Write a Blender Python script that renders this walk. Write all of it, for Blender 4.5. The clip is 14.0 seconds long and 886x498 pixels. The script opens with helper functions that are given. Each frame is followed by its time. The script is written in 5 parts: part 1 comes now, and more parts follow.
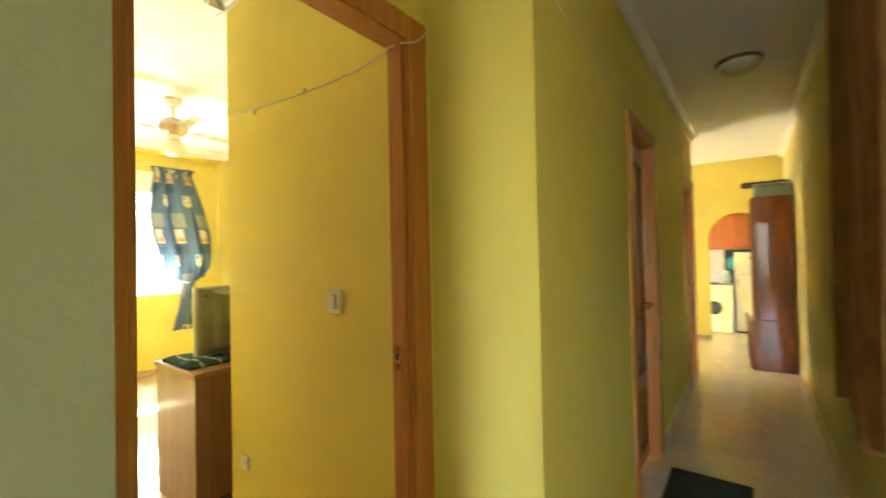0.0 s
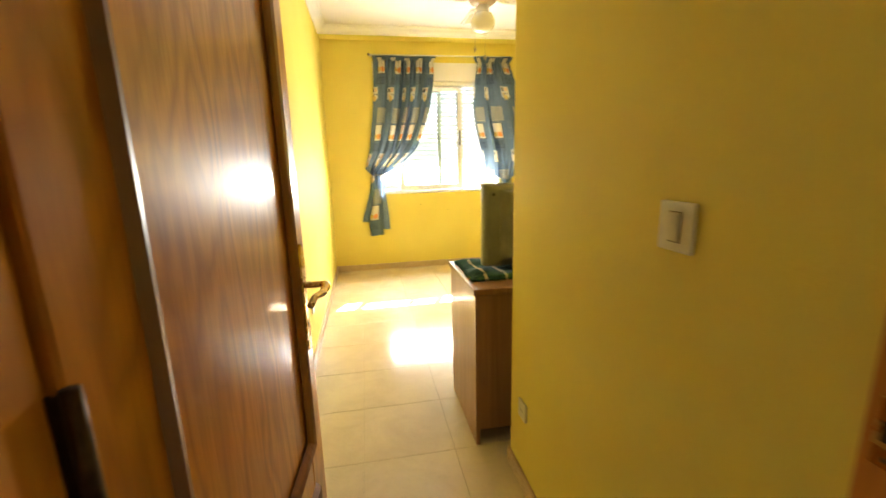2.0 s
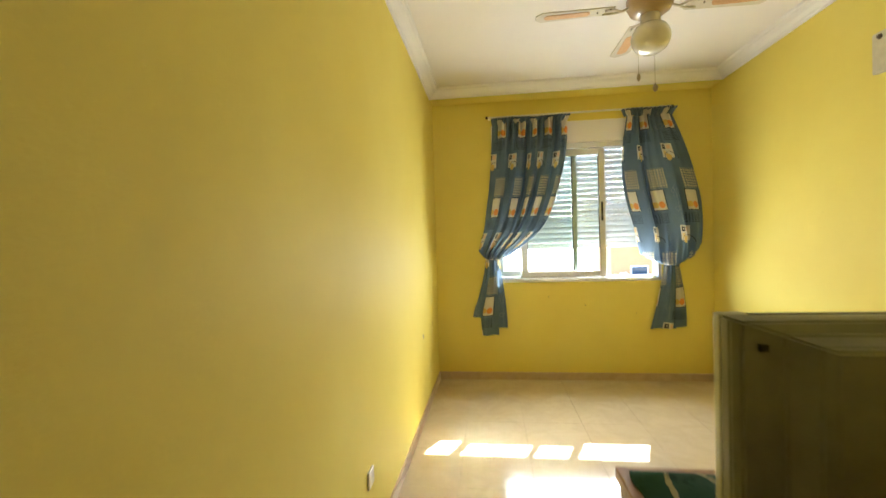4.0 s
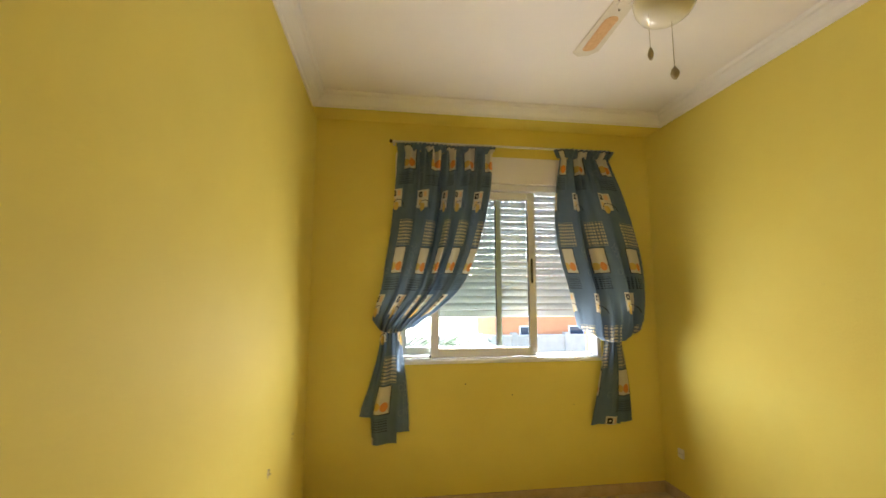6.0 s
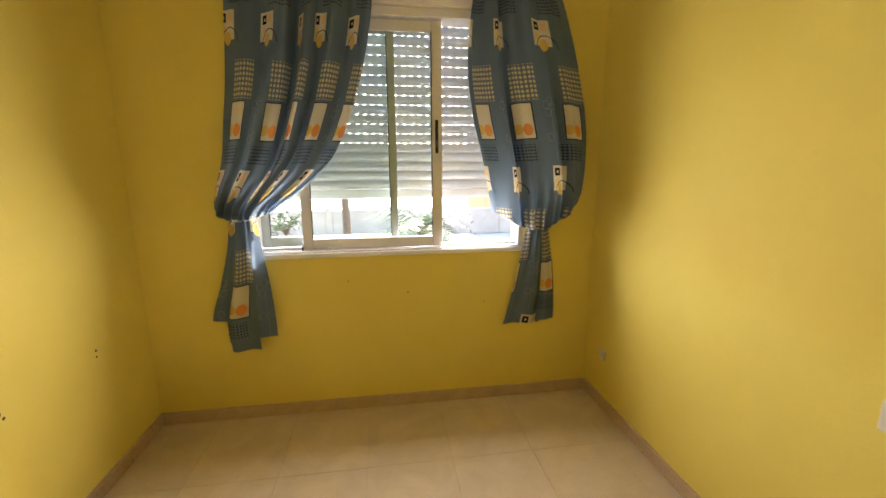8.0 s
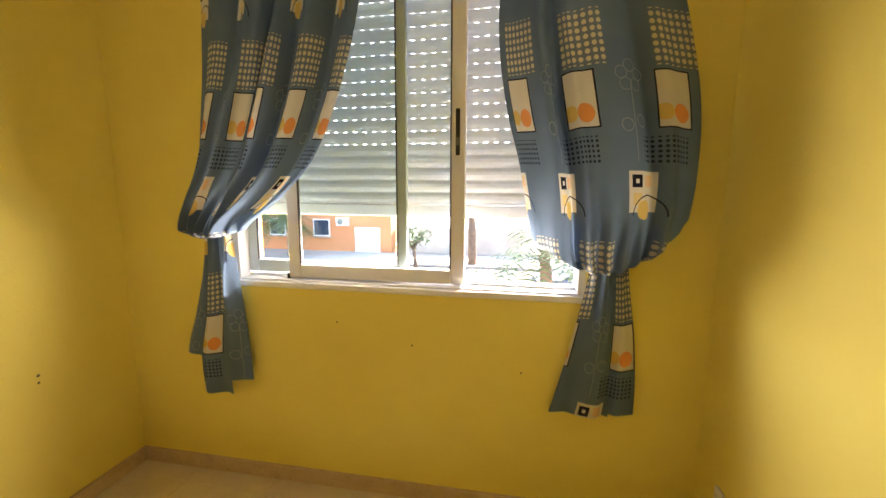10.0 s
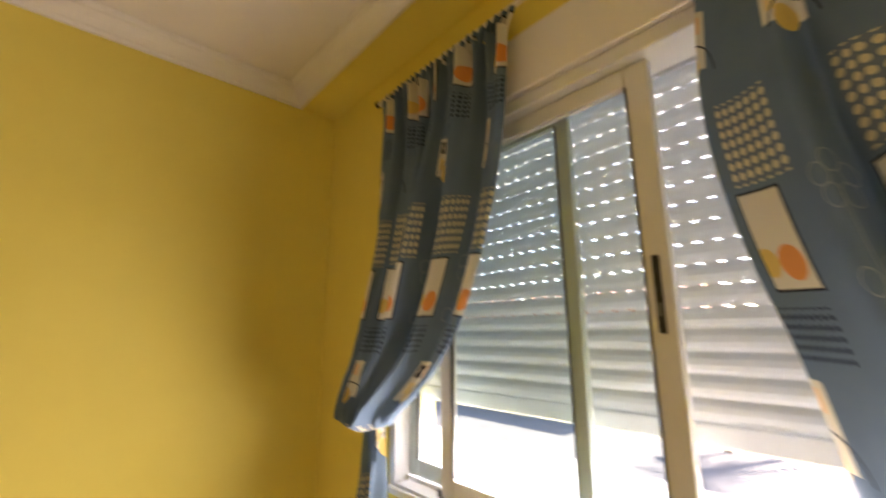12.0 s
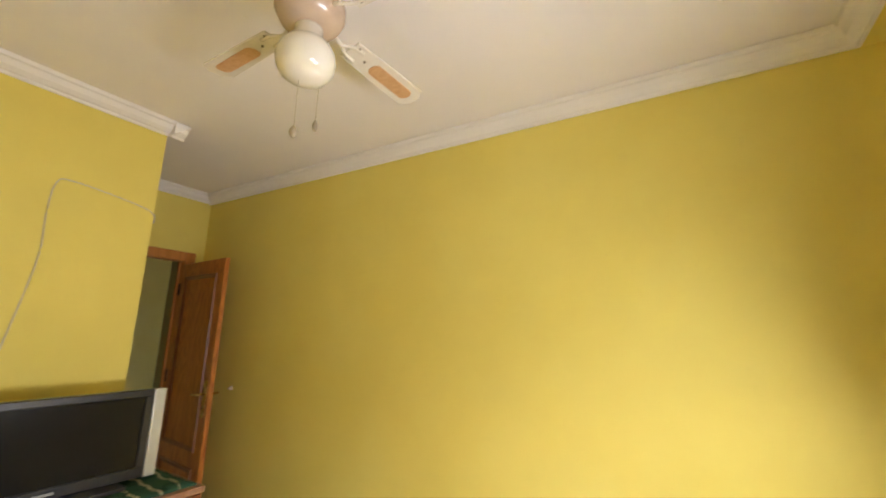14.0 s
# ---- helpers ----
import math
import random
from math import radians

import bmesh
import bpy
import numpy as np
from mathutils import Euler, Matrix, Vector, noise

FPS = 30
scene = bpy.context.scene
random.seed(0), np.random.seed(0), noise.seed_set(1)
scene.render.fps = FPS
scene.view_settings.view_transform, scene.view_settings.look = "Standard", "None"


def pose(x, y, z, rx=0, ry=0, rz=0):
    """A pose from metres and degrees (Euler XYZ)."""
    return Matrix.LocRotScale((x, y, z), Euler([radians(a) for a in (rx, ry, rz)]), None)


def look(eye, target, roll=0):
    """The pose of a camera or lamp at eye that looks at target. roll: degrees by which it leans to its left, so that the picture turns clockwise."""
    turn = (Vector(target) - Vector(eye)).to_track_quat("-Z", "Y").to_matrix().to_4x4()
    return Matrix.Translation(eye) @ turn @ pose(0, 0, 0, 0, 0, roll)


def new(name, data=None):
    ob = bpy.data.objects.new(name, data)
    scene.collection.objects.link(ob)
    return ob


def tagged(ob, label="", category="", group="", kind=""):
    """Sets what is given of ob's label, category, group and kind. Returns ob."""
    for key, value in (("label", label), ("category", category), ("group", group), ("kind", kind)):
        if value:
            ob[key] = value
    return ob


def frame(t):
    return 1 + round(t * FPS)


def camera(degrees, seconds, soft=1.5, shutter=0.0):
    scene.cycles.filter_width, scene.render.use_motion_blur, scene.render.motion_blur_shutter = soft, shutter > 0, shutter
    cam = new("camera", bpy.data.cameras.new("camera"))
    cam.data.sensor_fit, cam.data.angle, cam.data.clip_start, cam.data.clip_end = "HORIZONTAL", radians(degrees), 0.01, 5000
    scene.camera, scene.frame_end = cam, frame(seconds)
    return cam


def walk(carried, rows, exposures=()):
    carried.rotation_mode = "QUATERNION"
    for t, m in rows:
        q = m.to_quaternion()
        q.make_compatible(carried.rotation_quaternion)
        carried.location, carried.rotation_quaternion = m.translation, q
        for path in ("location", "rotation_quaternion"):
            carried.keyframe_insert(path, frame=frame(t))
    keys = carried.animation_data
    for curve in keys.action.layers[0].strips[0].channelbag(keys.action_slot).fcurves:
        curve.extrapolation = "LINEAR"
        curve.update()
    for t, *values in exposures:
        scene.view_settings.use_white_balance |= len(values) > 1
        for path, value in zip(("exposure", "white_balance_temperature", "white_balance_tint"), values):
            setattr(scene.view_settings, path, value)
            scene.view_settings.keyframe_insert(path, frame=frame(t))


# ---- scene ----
cam = camera(94.4, 14.0, shutter=0.4)

PATH = [
    (0, (0.01, 0.116, 1.335), (1.613, 1.312, 1.366), -1.2),
    (0.5, (0.235, 0.186, 1.328), (1.474, 1.756, 1.332), -0.4),
    (1, (0.374, 0.326, 1.301), (1.241, 2.124, 1.171), -0.6),
    (1.2, (0.41, 0.43, 1.294), (1.161, 2.274, 1.11), -0.8),
    (1.5, (0.459, 0.598, 1.309), (1.068, 2.482, 1.033), -0.9),
    (1.7, (0.479, 0.677, 1.299), (0.994, 2.58, 0.96), -1.0),
    (2, (0.503, 0.786, 1.287), (0.853, 2.71, 0.87), -1.4),
    (2.5, (0.586, 1.087, 1.313), (0.575, 3.051, 0.934), -1.5),
    (3, (0.636, 1.334, 1.31), (0.387, 3.294, 0.995), -2.2),
    (5.3, (0.565, 2.619, 1.368), (0.467, 4.595, 1.658), -1.1),
    (5.5, (0.542, 2.724, 1.373), (0.582, 4.701, 1.67), -0.9),
    (6, (0.589, 2.932, 1.38), (0.868, 4.899, 1.609), 0.0),
    (6.5, (0.726, 3.148, 1.402), (1.181, 5.087, 1.585), 0.5),
    (7, (0.933, 3.271, 1.368), (1.459, 5.201, 1.383), 0.4),
    (7.5, (1.162, 3.425, 1.401), (1.648, 5.354, 1.193), 0.6),
    (8, (1.35, 3.52, 1.4), (1.637, 5.461, 1.01), -0.3),
    (10.5, (2.02, 4.381, 1.34), (1.497, 6.294, 1.08), 0.2),
    (11, (2.097, 4.552, 1.333), (1.368, 6.403, 1.127), -0.4),
    (11.5, (2.065, 4.764, 1.42), (1.034, 6.477, 1.393), -0.7),
    (12, (2.02, 4.842, 1.483), (0.568, 6.158, 1.883), -0.5),
    (12.4, (2.065, 4.911, 1.492), (0.288, 5.618, 2.075), 0.3),
    (12.9, (2.108, 4.915, 1.502), (0.216, 4.852, 2.15), -0.8),
    (13.4, (2.136, 4.963, 1.512), (0.333, 4.322, 2.094), 1.1),
    (13.7, (2.147, 4.963, 1.491), (0.421, 4.092, 2.005), 1.5),
    (14, (2.159, 4.944, 1.48), (0.485, 3.926, 1.88), 1.3),
]
EXPOSURE = [(0.0, 5.6, 5900, 2), (0.5, 5.2, 6700, 13), (1.0, 5.05, 6700, 14), (2.0, 5.05, 6600, 9), (3.2, 4.35, 6000, 1), (5.3, 3.55, 6300, 12), (6.5, 3.35, 6500, 12), (8.0, 3.35, 6900, 19), (11.0, 3.6, 7000, 22), (12.0, 3.2, 6900, 24), (12.6, 3.25, 6700, 23), (13.0, 3.6, 6700, 24), (13.5, 3.8, 6400, 22), (14.0, 3.85, 5900, 16)]
walk(cam, [(t, look(eye, target, roll)) for t, eye, target, roll in PATH], EXPOSURE)

# ---------------------------------------------------------------- light
SUN_AZ, SUN_EL = math.atan2(0.394, 1.0), radians(35.8)
world = bpy.data.worlds.new("daylight")
scene.world = world
world.use_nodes = True
sky = world.node_tree.nodes.new("ShaderNodeTexSky")
sky.sky_type = "NISHITA"
sky.sun_disc = False
sky.sun_elevation, sky.sun_rotation = SUN_EL, SUN_AZ
world.node_tree.links.new(sky.outputs["Color"], world.node_tree.nodes["Background"].inputs["Color"])
world.node_tree.nodes["Background"].inputs["Strength"].default_value = 0.15
sun = new("sun", bpy.data.lights.new("sun", "SUN"))
sun.data.energy, sun.data.angle, sun.data.color = 5.0, radians(0.53), (1.0, 0.94, 0.84)
to_sun = Vector((math.sin(SUN_AZ) * math.cos(SUN_EL), math.cos(SUN_AZ) * math.cos(SUN_EL), math.sin(SUN_EL)))
sun.matrix_world = look(to_sun * 30, (0, 0, 0))


def window_lamp(name, at, target, w, h, watts, color=(1.0, 0.97, 0.92), spread=180):
    """An area lamp standing in for daylight at an opening, mostly out of view."""
    lamp = new(name, bpy.data.lights.new(name, "AREA"))
    lamp.data.shape, lamp.data.size, lamp.data.size_y = "RECTANGLE", w, h
    lamp.data.energy, lamp.data.color = watts, color
    lamp.data.spread = radians(spread)
    lamp.matrix_world = look(at, target)
    return lamp


window_lamp("living_room_window", (6.95, 3.36, 0.85), (6.95, 0, 1.0), 0.45, 1.0, 0.075)
window_lamp("kitchen_window", (8.10, 3.36, 1.5), (8.10, 0, 0.9), 0.8, 0.9, 0.05, (0.90, 0.95, 1.0))
window_lamp("bedroom_window", (1.42, 5.790, 1.09), (1.42, 4.790, 1.19), 1.38, 0.25, 1.9, (1.0, 0.96, 0.90), 158)
# Unseen fill lamp, added to light the west-facing hall surfaces; no known door there.
window_lamp("hall_west_fill", (-4.36, -0.50, 1.3), (1.2, 0.25, 1.3), 0.70, 1.5, 0.95, (1.0, 0.86, 0.64))


# ---------------------------------------------------------------- materials
class Nodes:
    """A small writer of node trees."""

    def __init__(self, name):
        self.m = bpy.data.materials.new(name)
        self.m.use_nodes = True
        self.t = self.m.node_tree
        self.b = self.t.nodes["Principled BSDF"]
        self.out = self.t.nodes["Material Output"]

    def n(self, kind, **props):
        node = self.t.nodes.new(kind)
        for key, value in props.items():
            if key == "operation":
                node.operation = value
            elif key == "noise_dimensions":
                node.noise_dimensions = value
            elif key == "data_type":
                node.data_type = value
            elif key == "blend_type":
                node.blend_type = value
        return node

    def put(self, sock, v):
        if isinstance(v, bpy.types.NodeSocket):
            self.t.links.new(v, sock)
        elif isinstance(v, (tuple, list)):
            sock.default_value = (*v, 1.0) if len(v) == 3 and sock.type == "RGBA" else v
        else:
            sock.default_value = v

    def math(self, op, a, b=0.0, c=0.0):
        node = self.n("ShaderNodeMath", operation=op)
        for s, v in zip(node.inputs, (a, b, c)):
            self.put(s, v)
        return node.outputs[0]

    def mix(self, f, a, b):
        node = self.n("ShaderNodeMix", data_type="RGBA")
        self.put(node.inputs[0], f)
        self.put(node.inputs[6], a)
        self.put(node.inputs[7], b)
        return node.outputs[2]

    def place(self, scale=(1, 1, 1), kind="Position"):
        if kind == "Position":
            src = self.n("ShaderNodeNewGeometry").outputs["Position"]
        else:
            src = self.n("ShaderNodeTexCoord").outputs[kind]
        mp = self.n("ShaderNodeMapping")
        self.put(mp.inputs["Scale"], scale)
        self.t.links.new(src, mp.inputs["Vector"])
        return mp.outputs[0]

    def noise(self, vec, scale, detail=4.0, rough=0.55, distort=0.0):
        node = self.n("ShaderNodeTexNoise")
        self.put(node.inputs["Vector"], vec)
        node.inputs["Scale"].default_value = scale
        node.inputs["Detail"].default_value = detail
        node.inputs["Roughness"].default_value = rough
        node.inputs["Distortion"].default_value = distort
        return node.outputs[0]

    def span(self, v, lo, hi, a=0.0, b=1.0):
        node = self.n("ShaderNodeMapRange")
        for s, x in zip(node.inputs, (v, lo, hi, a, b)):
            self.put(s, x)
        return node.outputs[0]

    def bump(self, h, strength, dist):
        node = self.n("ShaderNodeBump")
        node.inputs["Strength"].default_value = strength
        node.inputs["Distance"].default_value = dist
        self.t.links.new(h, node.inputs["Height"])
        self.t.links.new(node.outputs[0], self.b.inputs["Normal"])

    def done(self, color, rough, metal=0.0, coat=0.0, spec=0.5):
        self.put(self.b.inputs["Base Color"], color)
        self.put(self.b.inputs["Roughness"], rough)
        self.b.inputs["Metallic"].default_value = metal
        self.b.inputs["Coat Weight"].default_value = coat
        self.b.inputs["Coat Roughness"].default_value = 0.05
        self.b.inputs["Specular IOR Level"].default_value = spec
        return self.m


def plain(name, a, b=None, scale=6.0, rough=0.5, bump=0.0, bscale=200.0, metal=0.0, coat=0.0, spec=0.5):
    """A surface with stains at one scale and grain at another."""
    g = Nodes(name)
    p = g.place()
    b = b or tuple(c * 0.85 for c in a)
    big = g.span(g.noise(p, scale), 0.35, 0.68)
    fine = g.noise(p, bscale, 3.0)
    col = g.mix(big, a, b)
    col = g.mix(g.span(fine, 0.3, 0.7, 0.0, 0.2), col, tuple(c * 0.86 for c in a))
    if bump:
        g.bump(fine, bump, 0.002)
    return g.done(col, g.span(fine, 0.3, 0.7, max(rough - 0.06, 0.02), rough + 0.06), metal, coat, spec)


def wall_paint(name, a, b):
    g = Nodes(name)
    p = g.place()
    roll = g.noise(p, 90.0, 5.0, 0.65)
    lumps = g.noise(p, 26.0, 3.0)
    big = g.span(g.noise(p, 1.3, 5.0, 0.6), 0.38, 0.66)
    col = g.mix(big, a, b)
    scuff = g.span(g.noise(p, 11.0, 6.0, 0.7), 0.68, 0.76)
    col = g.mix(g.math("MULTIPLY", scuff, 0.12), col, (0.42, 0.34, 0.12))
    g.bump(g.math("ADD", roll, g.math("MULTIPLY", lumps, 0.6)), 0.35, 0.003)
    return g.done(col, g.span(roll, 0.3, 0.7, 0.58, 0.70), 0, 0, 0.2)


def wood(name, dark, light, grain=(14, 14, 0.9), rough=0.3, coat=0.4, rings=1.0, arch=0.9, show=0.55):
    g = Nodes(name)
    p = g.place(grain)
    fibre = g.noise(p, 9.0, 6.0, 0.6)
    flow = g.noise(g.place((grain[0] * 0.22, grain[1] * 0.22, arch * 0.22)), 2.6, 2.0, 0.45, 0.15)
    ring = g.math("FRACT", g.math("MULTIPLY", flow, 7.0 * rings))
    ring = g.span(g.math("ABSOLUTE", g.math("SUBTRACT", ring, 0.5)), 0.12, 0.5)
    col = g.mix(g.math("MULTIPLY", ring, show), light, dark)
    col = g.mix(g.span(fibre, 0.42, 0.72, 0.0, 0.4), col, dark)
    return g.done(col, g.span(fibre, 0.3, 0.7, rough - 0.04, rough + 0.08), 0, coat)


def polished_tile(name):
    g = Nodes(name)
    rnd = g.n("ShaderNodeObjectInfo").outputs["Random"]
    p = g.place()
    cloud = g.noise(p, 5.0, 6.0, 0.62, 0.8)
    speck = g.noise(p, 75.0, 4.0, 0.7)
    col = g.mix(g.span(cloud, 0.35, 0.68), (0.68, 0.575, 0.425), (0.59, 0.485, 0.340))
    col = g.mix(g.span(speck, 0.55, 0.72, 0.0, 0.45), col, (0.49, 0.395, 0.285))
    col = g.mix(g.span(rnd, 0.0, 1.0, 0.0, 0.12), col, (0.70, 0.60, 0.48))
    return g.done(col, g.span(cloud, 0.3, 0.7, 0.10, 0.16), 0, 0.0, 0.34)


def glass(name, tint=(0.93, 0.98, 0.96)):
    g = Nodes(name)
    g.b.inputs["Transmission Weight"].default_value = 1.0
    g.b.inputs["IOR"].default_value = 1.05
    smear = g.span(g.noise(g.place(), 7.0, 5.0), 0.45, 0.8, 0.0, 0.05)
    return g.done(tint, smear, 0, 0, 0.5)


def shutter_plastic(name):
    g = Nodes(name)
    fine = g.noise(g.place(), 18.0, 4.0)
    g.done(g.mix(g.span(fine, 0.3, 0.7), (0.82, 0.83, 0.82), (0.74, 0.75, 0.75)), 0.42)
    tr = g.n("ShaderNodeBsdfTranslucent")
    tr.inputs["Color"].default_value = (0.72, 0.82, 0.90, 1)
    mx = g.n("ShaderNodeMixShader")
    mx.inputs[0].default_value = 0.09
    g.t.links.new(g.b.outputs[0], mx.inputs[1])
    g.t.links.new(tr.outputs[0], mx.inputs[2])
    g.t.links.new(mx.outputs[0], g.out.inputs["Surface"])
    return g.m


def printed_cloth(name):
    """Blue curtain cloth with printed squares, discs and fields of dots, in metres of cloth."""
    g = Nodes(name)
    sep = g.n("ShaderNodeSeparateXYZ")
    g.t.links.new(g.n("ShaderNodeTexCoord").outputs["UV"], sep.inputs[0])
    u, v = sep.outputs[0], sep.outputs[1]
    W, H = 0.27, 0.62
    u, v = g.math("MULTIPLY", u, 0.85), g.math("MULTIPLY", v, 0.85)
    cu = g.math("DIVIDE", u, W)
    x = g.math("MULTIPLY", g.math("FRACT", cu), W)
    y = g.math("MULTIPLY", g.math("FRACT", g.math("DIVIDE", v, H)), H)

    def band(c, lo, hi):
        return g.math("MULTIPLY", g.math("GREATER_THAN", c, lo), g.math("LESS_THAN", c, hi))

    def rect(x0, x1, y0, y1):
        return g.math("MULTIPLY", band(x, x0, x1), band(y, y0, y1))

    def dist(cx, cy):
        dx, dy = g.math("SUBTRACT", x, cx), g.math("SUBTRACT", y, cy)
        return g.math("SQRT", g.math("ADD", g.math("MULTIPLY", dx, dx), g.math("MULTIPLY", dy, dy)))

    def dots(step, r):
        def off(c):
            return g.math("SUBTRACT", g.math("FRACT", g.math("DIVIDE", c, step)), 0.5)
        a, b = off(x), off(y)
        d = g.math("SQRT", g.math("ADD", g.math("MULTIPLY", a, a), g.math("MULTIPLY", b, b)))
        return g.math("LESS_THAN", d, r)

    weave = g.noise(g.place((700, 700, 700), "UV"), 1.0, 2.0)
    wash = g.span(g.noise(g.place((6, 6, 6), "UV"), 1.0, 4.0), 0.3, 0.7)
    col = g.mix(wash, (0.125, 0.183, 0.262), (0.152, 0.216, 0.302))
    col = g.mix(g.span(weave, 0.3, 0.7, 0.0, 0.35), col, (0.085, 0.14, 0.225))
    cream, ink, orange, yellow = (0.72, 0.68, 0.58), (0.015, 0.016, 0.03), (0.78, 0.32, 0.10), (0.72, 0.52, 0.16)
    square = rect(0.010, 0.112, 0.030, 0.140)
    field = rect(0.118, 0.252, 0.422, 0.572)
    col = g.mix(g.math("MULTIPLY", field, 0.35), col, (0.20, 0.20, 0.20))
    col = g.mix(g.math("MULTIPLY", field, dots(0.0195, 0.34)), col, (0.64, 0.58, 0.40))
    col = g.mix(rect(0.113, 0.213, 0.257, 0.412), col, ink)
    col = g.mix(rect(0.116, 0.208, 0.261, 0.408), col, cream)
    col = g.mix(g.math("MULTIPLY", g.math("LESS_THAN", dist(0.128, 0.300), 0.022), rect(0.116, 0.208, 0.261, 0.408)), col, yellow)
    col = g.mix(g.math("LESS_THAN", dist(0.176, 0.298), 0.026), col, orange)
    col = g.mix(g.math("MULTIPLY", rect(0.070, 0.205, 0.160, 0.236), dots(0.0135, 0.30)), col, (0.02, 0.03, 0.06))
    col = g.mix(square, col, cream)
    col = g.mix(rect(0.020, 0.053, 0.096, 0.130), col, ink)
    col = g.mix(rect(0.031, 0.042, 0.107, 0.119), col, cream)
    col = g.mix(rect(0.066, 0.098, 0.098, 0.130), col, (0.80, 0.56, 0.34))
    col = g.mix(rect(0.022, 0.052, 0.050, 0.082), col, (0.76, 0.60, 0.28))
    col = g.mix(g.math("LESS_THAN", dist(0.066, 0.036), 0.026), col, yellow)
    arc = g.math("MULTIPLY", g.math("COMPARE", dist(0.080, 0.020), 0.056, 0.0018), g.math("GREATER_THAN", y, 0.022))
    col = g.mix(arc, col, ink)
    line = None
    for k in range(5):
        c, d = math.cos(1.2566 * k + 0.3), math.sin(1.2566 * k + 0.3)
        petal = g.math("COMPARE", dist(0.044 + 0.027 * c, 0.392 + 0.027 * d), 0.0165, 0.0010)
        line = petal if line is None else g.math("MAXIMUM", line, petal)
    for cx, cy in ((0.020, 0.262), (0.068, 0.275)):
        line = g.math("MAXIMUM", line, g.math("COMPARE", dist(cx, cy), 0.017, 0.0011))
    stem = g.math("MULTIPLY", g.math("COMPARE", x, 0.042, 0.0011), band(y, 0.165, 0.372))
    col = g.mix(g.math("MULTIPLY", g.math("MAXIMUM", line, stem), 0.4), col, (0.5, 0.53, 0.55))
    g.bump(weave, 0.15, 0.0006)
    g.done(col, 0.85, 0, 0, 0.2)
    tr = g.n("ShaderNodeBsdfTranslucent")
    g.t.links.new(col, tr.inputs["Color"])
    mx = g.n("ShaderNodeMixShader")
    mx.inputs[0].default_value = 0.24
    g.t.links.new(g.b.outputs[0], mx.inputs[1])
    g.t.links.new(tr.outputs[0], mx.inputs[2])
    g.t.links.new(mx.outputs[0], g.out.inputs["Surface"])
    return g.m


def striped_cloth(name, a, b, step=0.09, kind="Object"):
    g = Nodes(name)
    p = g.n("ShaderNodeSeparateXYZ")
    g.t.links.new(g.place((1, 1, 1)), p.inputs[0])
    w = g.noise(g.place(), 6.0, 3.0)
    s = g.math("FRACT", g.math("ADD", g.math("DIVIDE", p.outputs[0], step), g.math("MULTIPLY", w, 1.2)))
    fine = g.noise(g.place(), 260.0, 2.0)
    col = g.mix(g.math("GREATER_THAN", s, 0.86), a, b)
    col = g.mix(g.span(g.noise(g.place(), 17.0), 0.55, 0.62, 0.0, 0.8), col, tuple(c * 0.45 for c in a))
    g.bump(fine, 0.6, 0.002)
    return g.done(col, 0.95, 0, 0, 0.1)


YELLOW = wall_paint("yellow_wall_paint", (0.82, 0.695, 0.170), (0.79, 0.655, 0.145))
HALL_RIGHT = wall_paint("pale_yellow_paint", (0.75, 0.65, 0.27), (0.71, 0.61, 0.23))
# Hall wall beside the door: its shade is put into this darker grey-green.
HALL_SHADED = wall_paint("grey_green_shaded_paint", (0.40, 0.40, 0.27), (0.37, 0.37, 0.24))
WHITE_CEIL = wall_paint("white_ceiling_paint", (0.87, 0.83, 0.85), (0.84, 0.80, 0.82))
PLASTER = plain("white_moulding_paint", (0.87, 0.84, 0.86), (0.85, 0.82, 0.83), 3, 0.6)
TILE = polished_tile("polished_cream_tile")
GROUT = plain("grout", (0.64, 0.54, 0.40), None, 20, 0.8)
SKIRT = plain("beige_stone", (0.58, 0.43, 0.28), (0.50, 0.36, 0.225), 14, 0.3, 0.05, 120)
DOOR_WOOD = wood("varnished_door_wood", (0.34, 0.105, 0.016), (0.57, 0.215, 0.038), (13, 13, 0.9), 0.32, 0.3, 1.2, 3.6, 0.75)
JAMB_WOOD = wood("varnished_jamb_wood", (0.40, 0.14, 0.025), (0.56, 0.22, 0.045), (14, 14, 0.8), 0.40, 0.5)
DARK_WOOD = wood("dark_moulding_wood", (0.14, 0.042, 0.014), (0.24, 0.080, 0.024), (14, 14, 0.9), 0.35, 0.6)
LAMINATE = wood("brown_laminate", (0.22, 0.105, 0.055), (0.36, 0.19, 0.11), (18, 18, 0.8), 0.35, 0.15, 0.5)
ORANGE_WOOD = wood("orange_cabinet_wood", (0.30, 0.085, 0.018), (0.44, 0.14, 0.035), (9, 9, 0.6), 0.34, 0.2, 0.5)
BRASS = plain("brass", (0.66, 0.47, 0.18), (0.58, 0.40, 0.15), 12, 0.26, 0.0, 25, 1.0)
DARK_IRON = plain("dark_hinge_metal", (0.08, 0.05, 0.035), (0.05, 0.03, 0.02), 40, 0.4, 0.02, 300, 0.8)
ALU = plain("white_lacquered_aluminium", (0.82, 0.82, 0.84), (0.77, 0.77, 0.79), 8, 0.32)
ALU_GREEN = plain("greenish_aluminium", (0.60, 0.69, 0.70), (0.55, 0.63, 0.64), 8, 0.35)
BLACK = plain("black_plastic", (0.012, 0.012, 0.013), (0.02, 0.02, 0.02), 20, 0.35)
WHITE_PLASTIC = plain("white_plastic", (0.78, 0.76, 0.70), (0.72, 0.69, 0.62), 25, 0.35)
IVORY = plain("ivory_plastic", (0.66, 0.60, 0.46), (0.58, 0.52, 0.38), 25, 0.4)
